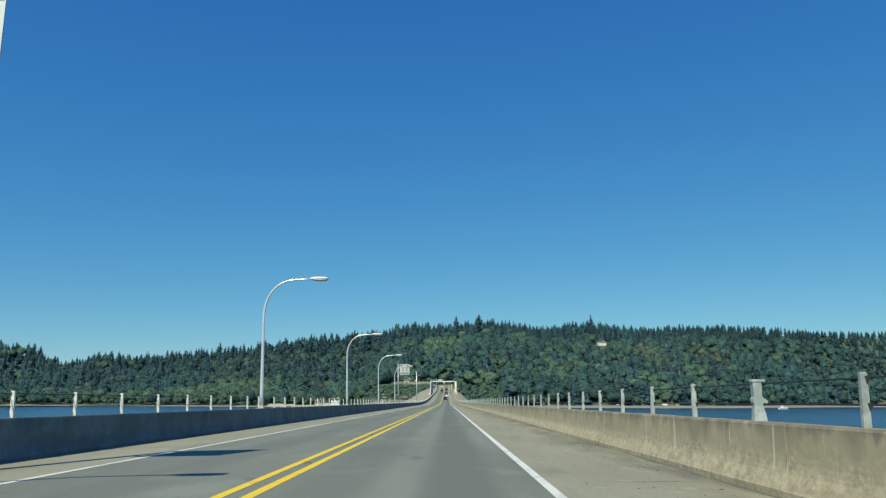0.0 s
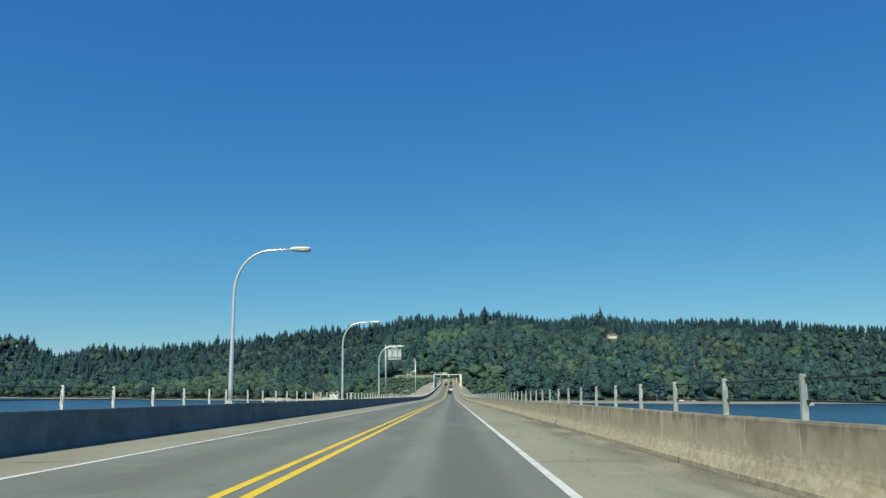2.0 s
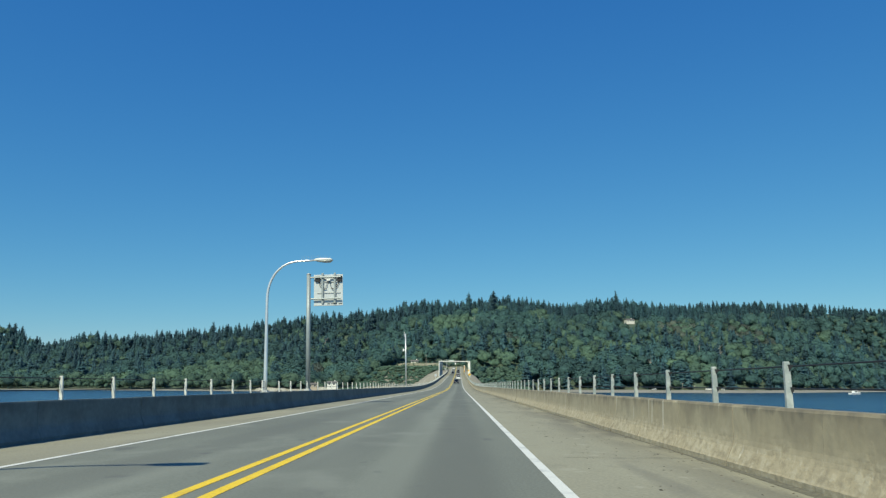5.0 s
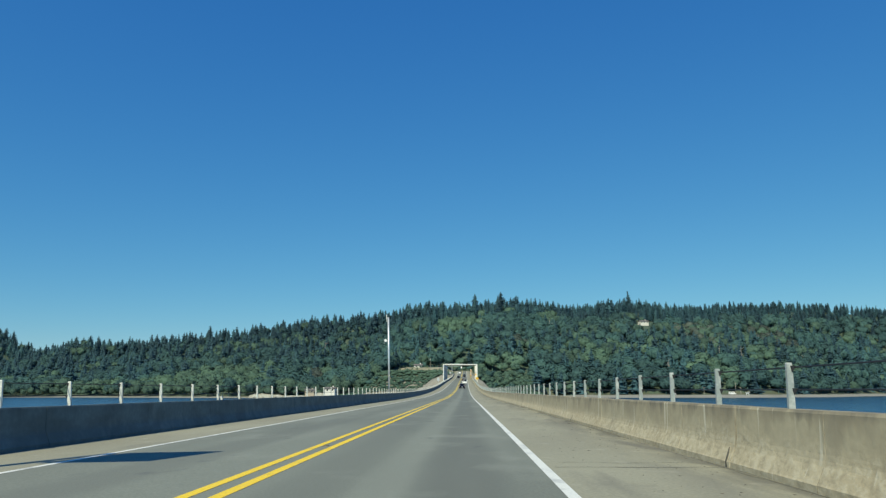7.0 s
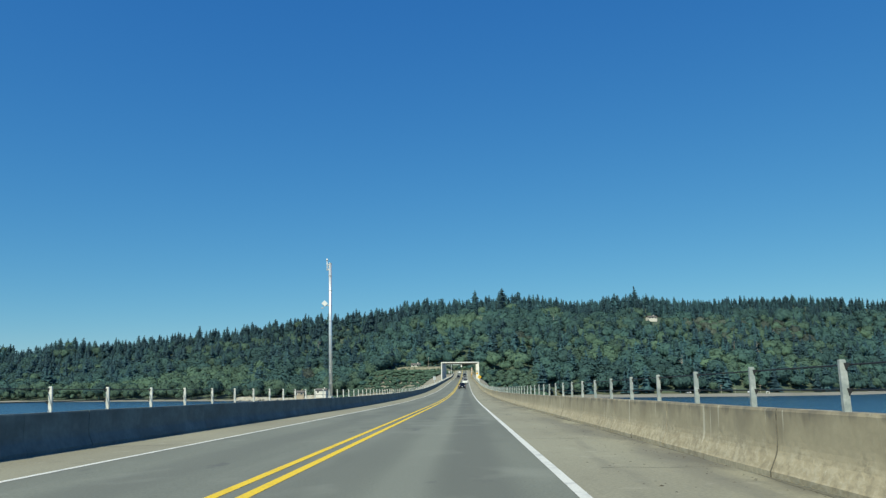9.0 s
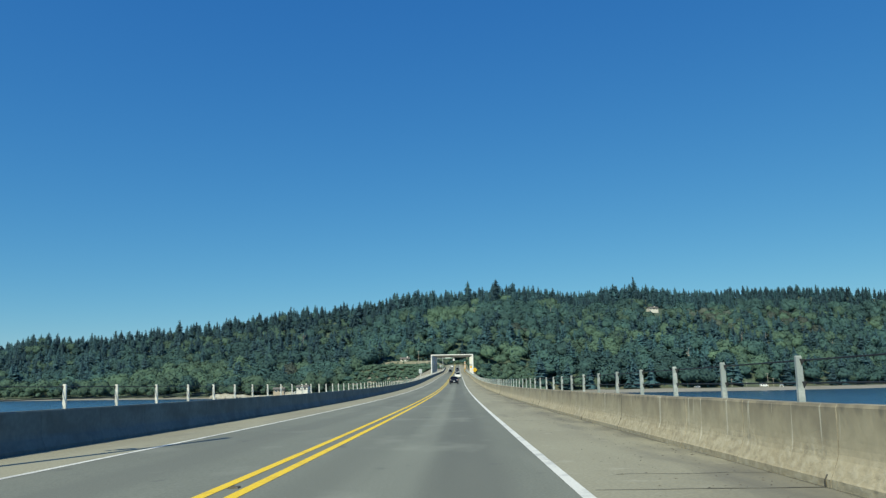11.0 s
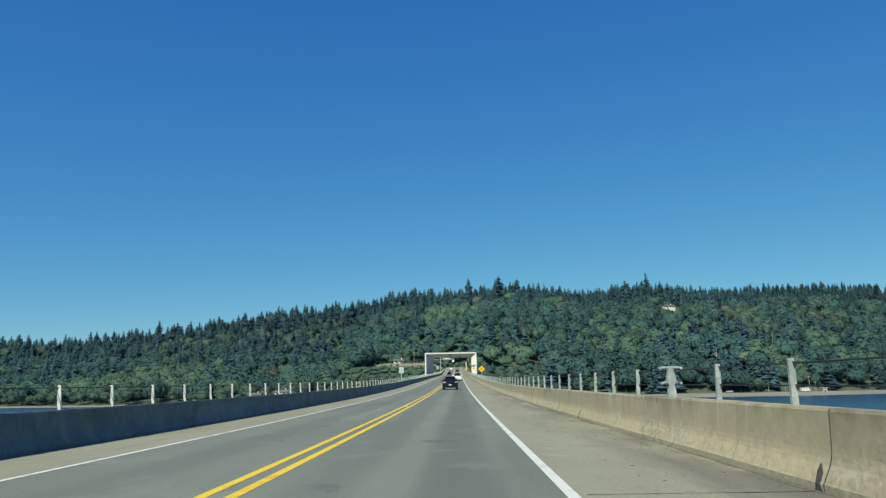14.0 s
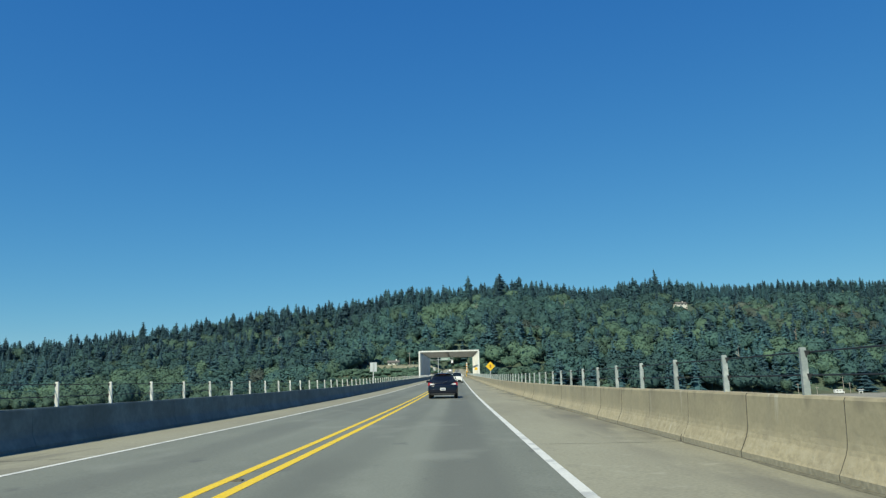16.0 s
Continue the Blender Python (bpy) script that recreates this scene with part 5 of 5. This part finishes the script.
rnd = np.random.RandomState(21)
conifers, leafy, pale, rusty = [], [], [], []
GRID = 7.9
for j in range(int(400 / GRID)):
    for i in range(int(1560 / GRID)):
        x = -800 + GRID * (i + rnd.uniform(-0.1, 1.1))
        y = 655 + GRID * (j + rnd.uniform(-0.1, 1.1))
        a, b, c, d, e, g, h, k = rnd.uniform(0, 1, 8)
        if abs(x) > 0.70 * y + 60 or forest_clear(x, y) or y > RIDGE_Y + 35:
            continue
        up = (y - interp(x, SHORE)) / (RIDGE_Y - interp(x, SHORE))
        patch = noise.noise((x * 0.011, y * 0.011, 0.5)) + 0.5 * noise.noise((x * 0.03, y * 0.03, 2.5))
        wet = noise.noise((x * 0.014, y * 0.02, 9.5))
        z = ground_z(x, y) - 0.4
        tint = min(max(0.45 + 0.4 * patch + 0.7 * (c - 0.5), 0), 1)
        tint = min(1, tint + 0.15 * (1 - smooth01((abs(x) - 60) / 50)))
        if -95 < x < -9 and y < 710:        # bushy foot of the bank below the bench
            (pale if g < 0.6 else leafy).append((x, y, z, 2.0 + 2.6 * b * (1 if x > -62 else 2.2), 1.3 + 0.5 * d, 6.28 * e, tint))
            continue
        if 12 < x < 60 and y < 745:         # and scrub on the other side of the road
            (pale if g < 0.75 else leafy).append((x, y, z, 4 + 4 * b, 1.3 + 0.4 * d, 6.28 * e, 0.6 * tint))
            continue
        if abs(x) < 14 and 782 <= y < 800:
            (pale if g < 0.6 else leafy).append((x, y, z, 3 + 3 * b, 1.3 + 0.4 * d, 6.28 * e, 0.8))
            continue
        sort = stand_of(x, y, 0.9 * (h - 0.6))
        left = smooth01((-20 - x) / 120)
        p_con = 0.22 + 0.15 * (1 - left) + 0.28 * patch + (0.9 - 0.48 * left) * smooth01((up - 0.66 + 0.30 * left + 0.22 * patch) / 0.22)
        p_con = -1.0 if sort else p_con - (0.8 if up < 0.2 and x < -60 else 0.0)
        tint = min(1, tint + 0.15) if sort == "pale" else tint
        tint *= 0.4 + 0.6 * smooth01((up - 0.04) / 0.14)
        size = 9 + 9 * b ** 1.3
        if a < p_con:
            tall = (11 + 9 * b) * (1 - left) + (11 + 13 * b ** 1.6) * left
            tall *= (1.5 if x > -40 else 1.15) if (g > 0.965 and y > RIDGE_Y - 80 and x < 190) else 1.0
            tall *= 1 - 0.25 * smooth01((x - 240) / 60) * smooth01((up - 0.6) / 0.2)
            conifers.append((x, y, z, tall + (3 if up < 0.5 else 0), 1.05 + 0.75 * d, 6.28 * e, tint * (1 - 0.3 * left)))
        elif sort in ("rust", "brown") and g < 0.65:
            rusty.append((x, y, z, 8 + 6 * b, 0.95 + 0.4 * d, 6.28 * e, tint * (1.0 if sort == "rust" else 0.25)))
        elif sort == "dark":
            leafy.append((x, y, z, 11 + 8 * b, 1.0 + 0.3 * d, 6.28 * e, 0.18 * tint))
        elif sort == "round":
            leafy.append((x, y, z, 12 + 6 * b, 1.05 + 0.3 * d, 6.28 * e, 0.5 + 0.5 * tint))
        elif sort == "pale" or wet + 0.7 * (g - 0.5) > 0.24 or (up < 0.10 and g < (0.65 if x < -60 else 0.35)):
            pale.append((x, y, z, (8 + 8 * b) * (0.75 if up < 0.08 else 1), 0.95 + 0.4 * d, 6.28 * e, tint))
        else:
            leafy.append((x, y, z, size * (0.7 if up > 0.8 else 1.0), 0.9 + 0.4 * d, 6.28 * e, tint * (1 - 0.45 * left * smooth01((up - 0.15) / 0.2))))
scrub = []
for k in range(2600):      # low scrub all over the mound
    x, y = -97 + 88 * rnd.uniform(), 692 + 49 * rnd.uniform()
    size = (1.1 + 1.0 * rnd.uniform()) * (1 - 0.6 * smooth01((y - 726) / 12)) + (1.8 if rnd.uniform() > 0.96 and y < 716 else 0)
    scrub.append((x, y, ground_z(x, y) - 0.3 * size, size, 2.6, 6.28 * rnd.uniform(), 0.2 + 0.4 * rnd.uniform()))
for k in range(60):        # tufts on the bare cut above it
    x, y = -58 + 46 * rnd.uniform(), 743 + 22 * rnd.uniform()
    scrub.append((x, y, ground_z(x, y) - 0.2, 0.8 + 0.9 * rnd.uniform(), 1.6, 6.28 * rnd.uniform(), rnd.uniform()))
for k in range(520):       # and rounder shrubs on the far side of the road
    x, y = 11 + 52 * rnd.uniform(), 688 + 58 * rnd.uniform()
    scrub.append((x, y, ground_z(x, y) - 0.8, 2.4 + 2.6 * rnd.uniform(), 1.5, 6.28 * rnd.uniform(), 0.1 + 0.5 * rnd.uniform()))
for k in range(720):      # the crest, closed by firs of much the same height
    x = -720 + 1400 * (k + rnd.uniform()) / 720
    y = RIDGE_Y - 22 + 44 * rnd.uniform()
    b = rnd.uniform()
    even = smooth01((x - 170) / 60)
    conifers.append((x, y, ground_z(x, y) - 0.4, (11 + 11 * b * b) * (1 - even) + (10 + 3.0 * b) * even, 1.2 + 0.6 * rnd.uniform(), 6.28 * rnd.uniform(), rnd.uniform()))
conifers.append((216, 1046, ground_z(216, 1046), 27, 1.5, 0.3, 0.4))
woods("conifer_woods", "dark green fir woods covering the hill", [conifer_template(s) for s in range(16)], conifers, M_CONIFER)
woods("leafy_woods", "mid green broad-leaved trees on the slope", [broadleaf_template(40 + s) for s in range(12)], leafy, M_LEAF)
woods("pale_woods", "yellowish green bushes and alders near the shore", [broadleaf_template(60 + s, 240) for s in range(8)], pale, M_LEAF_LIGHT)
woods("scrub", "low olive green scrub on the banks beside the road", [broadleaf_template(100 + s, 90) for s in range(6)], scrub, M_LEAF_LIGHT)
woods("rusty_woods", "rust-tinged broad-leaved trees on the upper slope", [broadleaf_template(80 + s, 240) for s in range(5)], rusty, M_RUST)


# ---- houses, bluff and vehicles along the shore, boats on the water ----
def house(x, y, z, w, d, h, wall, label, turn=0.0):
    s = thing("house", label, "house", at=(x, y, z))
    s.rotation_euler = (0, 0, radians(turn))
    part("wall", boxes(((-w / 2, -d / 2, -2.5), (w / 2, d / 2, h)), bevel=0.02), wall, s)
    bm = bmesh.new()
    rh = d * 0.22
    loft(bm, [[(xx, -d / 2 - 0.6, h - 0.25), (xx, 0, h + rh), (xx, d / 2 + 0.6, h - 0.25), (xx, d / 2 + 0.5, h - 0.5), (xx, 0, h + rh - 0.25), (xx, -d / 2 - 0.5, h - 0.5)] for xx in (-w / 2 - 0.5, w / 2 + 0.5)])
    roof = part("roof", bm, M_ROOF, s)
    part("chimney", boxes(((w * 0.2, -0.4, h), (w * 0.2 + 0.8, 0.4, h + rh + 0.8))), wall, roof)
    n = max(2, int(w / 3))
    for k in range(n):
        cx = -w / 2 + w * (k + 0.5) / n
        win = part("window", boxes(((cx - 0.75, -d / 2 - 0.06, h * 0.35), (cx + 0.75, -d / 2 + 0.02, h * 0.8))), M_WHITE, s)
        part("pane", boxes(((cx - 0.62, -d / 2 - 0.09, h * 0.39), (cx + 0.62, -d / 2 - 0.062, h * 0.76))), M_GLASS_DARK, win)
    return s


house(207, 945, 75.6, 10, 7, 2.6, M_WALL_TIMBER, "white house with a dark roof among the trees", 12)
house(-103, 688, -0.4, 8, 5, 3.2, M_WALL_TIMBER, "small white beach house at the foot of the woods", -8)
house(-119, 686, -1.6, 7, 5, 3.0, M_TAN_WALL, "small tan beach cabin at the foot of the woods", 6)
house(-39, 760, 20.6, 7, 5, 2.4, M_WALL_TIMBER, "low white building beside the road cutting", 0)


def rock(x, y, z, size, seed, flat=0.6):
    r = random.Random(seed)
    bm = bmesh.new()
    bmesh.ops.create_icosphere(bm, subdivisions=2, radius=1.0)
    for v in bm.verts:
        k = 1 + 0.35 * noise.noise(v.co * 1.3 + Vector((seed, 0, 0))) + r.uniform(-0.05, 0.05)
        v.co = Vector((v.co.x * size * 1.7 * k, v.co.y * size * k, v.co.z * size * flat * k))
    ob = part("bluff_rock", bm, M_ROCK, None)
    ob.matrix_basis = pose(x, y, z, 0, 0, r.uniform(0, 180))
    return tagged(ob, "pale eroded bluff rock above the beach", "rock", "pale rocks along the shore")


def bluff(x0, x1):
    """A low eroded bank behind the beach: bare pale earth with an uneven lip, broken by gaps."""
    bm = bmesh.new()
    n = int((x1 - x0) / 1.2)
    rows = []
    for i in range(n + 1):
        x = x0 + (x1 - x0) * i / n
        y = interp(x, SHORE) + 5
        lip = max(0.0, 0.7 + 3.6 * noise.noise((x * 0.06, 7.5, 0)) + 1.2 * noise.noise((x * 0.22, 4.5, 0)))
        col = []
        for k, (dy, u) in enumerate(((-1.5, -0.25), (0, 0.12), (0.6, 0.4), (1.6, 0.62), (1.9, 0.86), (3.2, 1.0), (8, 0.9))):
            j = noise.noise((x * 0.5, k * 3.7, 8.0))
            col.append(bm.verts.new((x + 0.5 * j, y + dy + 0.7 * j, WATER_Z + 0.7 + (lip + 1.2) * u + 0.35 * j * u)))
        rows.append(col)
    for a, b in zip(rows, rows[1:]):
        for k in range(len(a) - 1):
            bm.faces.new((a[k], b[k], b[k + 1], a[k + 1]))
    return tagged(part("bluff", bm, M_ROCK, None, "low pale eroded bluff behind the beach"), category="bluff", kind="structure")


bluff(-172, -78)
rr = random.Random(8)
for k in range(14):
    x = -168 + 84 * (k + rr.uniform(0, 1)) / 14
    y = interp(x, SHORE) + rr.uniform(2, 4)
    rock(x, y, ground_z(x, y) + 0.4, rr.uniform(0.6, 1.3), k, 0.7)


def van(x, y, turn):
    v = thing("camper_van", "white camper van parked beside the beach", "van", at=(x, y, ground_z(x, y)))
    v.rotation_euler = (0, 0, radians(turn))
    v.scale = (0.8, 0.8, 0.75)
    bm = bmesh.new()
    loft(bm, [[(-3.3, yy, 0.45), (3.2, yy, 0.45), (3.2, yy, 1.35), (2.4, yy, 1.5), (1.9, yy, 2.3), (2.3, yy, 2.5), (2.1, yy, 3.0), (-3.3, yy, 3.0)] for yy in (-1.1, 1.1)])
    part("body", bm, M_WHITE, v)
    for xx in (-2.2, 2.1):
        for yy in (-1.05, 1.05):
            bm = bmesh.new()
            tube(bm, [(xx, yy - 0.12, 0.36), (xx, yy + 0.12, 0.36)], 0.36, 14)
            part("wheel", bm, M_TYRE, v)
    for a, b in ((-2.6, -1.2), (-0.4, 0.8), (1.95, 2.4)):
        part("window", boxes(((a, -1.13, 1.7), (b, -1.09, 2.3))), M_GLASS_DARK, v)
    return v


van(211.7, 698, 5)


def kiosk(x, y):
    """A small white notice shelter on two legs."""
    k = thing("notice_shelter", "small white notice shelter beside the beach", "shelter", at=(x, y, ground_z(x, y)))
    for xx in (-1.0, 1.0):
        part("leg", boxes(((xx - 0.12, -0.1, -0.3), (xx + 0.12, 0.1, 1.6))), M_WHITE, k)
    part("roof", boxes(((-1.6, -0.8, 2.2), (1.6, 0.8, 2.45)), bevel=0.05), M_WHITE, k)
    part("board", boxes(((-1.2, -0.08, 1.2), (1.2, 0.08, 2.2)), bevel=0.02), M_WHITE, k)


kiosk(223.5, 698)
beach_car = car("parked_car", "silver car parked beside the beach", M_SILVER_CAR)
beach_car.matrix_basis = pose(166, 698, ground_z(166, 698) + 0.02, 0, 0, 80)


def utility_pole(x, y, h):
    p = thing("utility_pole", "weathered wooden utility pole near the beach", "utility pole", "utility poles near the beach", at=(x, y, ground_z(x, y)))
    bm = bmesh.new()
    tube(bm, [(0, 0, -0.5), (0, 0, h)], [0.17, 0.11], 8)
    part("pole", bm, M_DEAD, p)
    part("crossarm", boxes(((-1.1, -0.06, h - 0.7), (1.1, 0.06, h - 0.55))), M_DEAD, p)


for x, y, h in ((215, 699, 9.5), (219.5, 701, 6), (200.3, 699, 4), (190.6, 700, 6), (-28, 752, 9)):
    utility_pole(x, y, h)


def snag(x, y, h, seed):
    """A bleached dead tree: a tapered trunk with a few bare limbs."""
    r = random.Random(seed)
    s = thing("dead_tree", "bleached leafless dead tree standing in the woods", "tree", "dead trees on the slope", at=(x, y, ground_z(x, y)))
    bm = bmesh.new()
    tube(bm, [(0, 0, -0.5), (r.uniform(-.3, .3), 0, h * 0.5), (r.uniform(-.6, .6), 0, h)], [0.35, 0.22, 0.05], 7)
    part("trunk", bm, M_DEAD, s)
    for k in range(7):
        z = h * r.uniform(0.35, 0.92)
        a = r.uniform(0, 6.28)
        q = h * r.uniform(0.10, 0.22)
        bm = bmesh.new()
        tube(bm, [(0, 0, z), (q * 0.6 * math.cos(a), q * 0.6 * math.sin(a), z + q * 0.3), (q * math.cos(a), q * math.sin(a), z + q * 0.75)], [0.13, 0.09, 0.03], 5)
        part("limb", bm, M_DEAD, s)


for k, (x, y, h) in enumerate(((176, 742, 17), (240, 800, 15), (262, 806, 15), (330, 830, 14), (95, 900, 19), (-150, 900, 20), (20, 905, 16), (300, 860, 14))):
    snag(x, y, h, k)


def boat(x, y, turn, size=1.0):
    b = thing("motor_boat", "small white motor boat on the water", "boat", "boats on the water", at=(x, y, WATER_Z))
    b.rotation_euler = (0, 0, radians(turn))
    b.scale = (size, size, size)
    bm = bmesh.new()
    loft(bm, [[(xx, -w, 0.8 + up), (xx, -w * 0.7, -0.1), (xx, w * 0.7, -0.1), (xx, w, 0.8 + up)] for xx, w, up in ((-3.6, 1.15, 0), (0, 1.3, 0.05), (2.4, 0.95, 0.2), (3.9, 0.08, 0.45))])
    hull = part("hull", bm, M_WHITE, b)
    part("rub_rail", boxes(((-3.6, -1.18, 0.66), (0.5, -1.13, 0.74)), ((-3.6, 1.13, 0.66), (0.5, 1.18, 0.74))), M_BLACK, hull)
    bm = bmesh.new()
    loft(bm, [[(-1.4, yy, 0.75), (1.9, yy, 0.8), (1.0, yy, 1.9), (-1.2, yy, 1.95)] for yy in (-0.85, 0.85)])
    cabin = part("cabin", bm, M_WHITE, b)
    part("window", boxes(((-1.0, -0.88, 1.2), (0.9, -0.86, 1.7))), M_GLASS_DARK, cabin)
    bm = bmesh.new()
    tube(bm, [(-0.6, 0, 1.9), (-0.6, 0, 3.2)], 0.04, 6)
    part("mast", bm, M_GALV, b)


boat(282, 605, 20, 1.3)
boat(-330, 520, -40, 0.9)

# ---- small things on the road ----
def joint_strip(y, xs, half, seed):
    """A narrow filled joint with wavering edges."""
    r = random.Random(seed)
    bm = bmesh.new()
    lo, hi = [], []
    for x in xs:
        off, w = r.uniform(-0.012, 0.012), half * r.uniform(0.45, 1.3)
        lo.append(bm.verts.new((x, y + off - w, surface(x, y) + 0.0055)))
        hi.append(bm.verts.new((x, y + off + w, surface(x, y) + 0.0055)))
    for i in range(len(xs) - 1):
        bm.faces.new((lo[i], lo[i + 1], hi[i + 1], hi[i]))
    return bm


for k, y in enumerate(JOINT_Y):
    part("expansion_joint", joint_strip(y, [-5.9 + 0.36 * i for i in range(6)], 0.018, k), M_JOINT, sh_l, "dark filled joint across the shoulder")
    part("expansion_joint", joint_strip(y, [3.8 + 0.33 * i for i in range(8)], 0.013, 80 + k), M_JOINT, sh_r, "dark filled joint across the shoulder")

# a dark line of uneven width where the wall meets the shoulder
bm = bmesh.new()
prev = None
for k in range(640):
    y = -2 + 0.55 * k
    w = 0.008 + 0.12 * max(0.0, noise.noise((y * 0.35, 2.5, 0)) + 0.5 * noise.noise((y * 1.7, 6.5, 0)) + 0.12)
    row = [bm.verts.new((6.125 - w, y, surface(6.1, y) + 0.003)), bm.verts.new((6.125, y, surface(6.1, y) + 0.006 + 0.15 * w))]
    if prev:
        bm.faces.new((prev[0], prev[1], row[1], row[0]))
    prev = row
part("foot_seam", bm, M_FOOT_LINE, sh_r, "dark uneven line along the foot of the wall")

# raised markers between the two yellow lines, worn and partly broken
for k, y in enumerate((12.74, 23.3, 61.3, 137.8, 207.1, 254.7, 292.8, 304.2)):
    bm = bmesh.new()
    z = surface(0, y) + 0.004
    loft(bm, [[(-0.10 + 0.05 - w, y - w * 0.9, z + h), (-0.05 + w, y - w * 0.9, z + h), (-0.05 + w, y + w * 0.9, z + h), (-0.05 - w, y + w * 0.9, z + h)] for h, w in ((-0.004, 0.062), (0.010, 0.055), (0.018, 0.036))])
    part("raised_marker", bm, M_MARKER if k != 6 else M_WHITE_LINE, road, "dirty ceramic lane marker")

# cracks across the wide shoulder, and grit swept against the wall
rr = random.Random(31)
for k in range(24):
    y = 12.5 + 12.2 * k + rr.uniform(-2.5, 2.5)
    bm = bmesh.new()
    n = 9
    x0, x1 = rr.uniform(3.8, 4.4), 6.1
    lo, hi = [], []
    for i in range(n):
        x = x0 + (x1 - x0) * i / (n - 1)
        w = 0.012 * rr.uniform(0.3, 1.2)
        yy2 = y + rr.uniform(-0.02, 0.02) + 0.05 * math.sin(i * 1.3)
        lo.append(bm.verts.new((x, yy2 - w, surface(x, y) + 0.003)))
        hi.append(bm.verts.new((x, yy2 + w, surface(x, y) + 0.003)))
    for i in range(n - 1):
        bm.faces.new((lo[i], lo[i + 1], hi[i + 1], hi[i]))
    part("crack", bm, M_JOINT, sh_r, "dark crack across the shoulder")


def litter(count, x_lo, x_hi, seed):
    """Grit, twigs and dead leaves against the barrier: small lumps in one heap of bits."""
    r = random.Random(seed)
    verts, faces = [], []
    for k in range(count):
        y = r.uniform(2, 300)
        x = x_hi - (x_hi - x_lo) * r.random() ** 2.2
        q = r.uniform(0.005, 0.018) * (1.8 if r.random() < 0.04 else 1)
        z = surface(x, y)
        a = r.uniform(0, 6.28)
        n = len(verts)
        for i in range(4):
            verts.append((x + q * math.cos(a + 1.57 * i) * (1.6 if i % 2 else 0.7), y + q * math.sin(a + 1.57 * i) * (1.6 if i % 2 else 0.7), z))
        verts.append((x, y, z + q * 0.4))
        faces += [(n, n + 1, n + 4), (n + 1, n + 2, n + 4), (n + 2, n + 3, n + 4), (n + 3, n, n + 4)]
    me = bpy.data.meshes.new("road_grit")
    me.from_pydata(verts, [], faces)
    return tagged(mesh_part("road_grit", me, M_GRIT, None, "scattered grit and dead leaves along the shoulder", kind="stuff"), category="grit")


M_GRIT = mat("grit", (0.10, 0.085, 0.06), 0.95, vary=0.3, scale=3, fine=20, per_island=0.6)
litter(5200, 4.2, 6.11, 4)
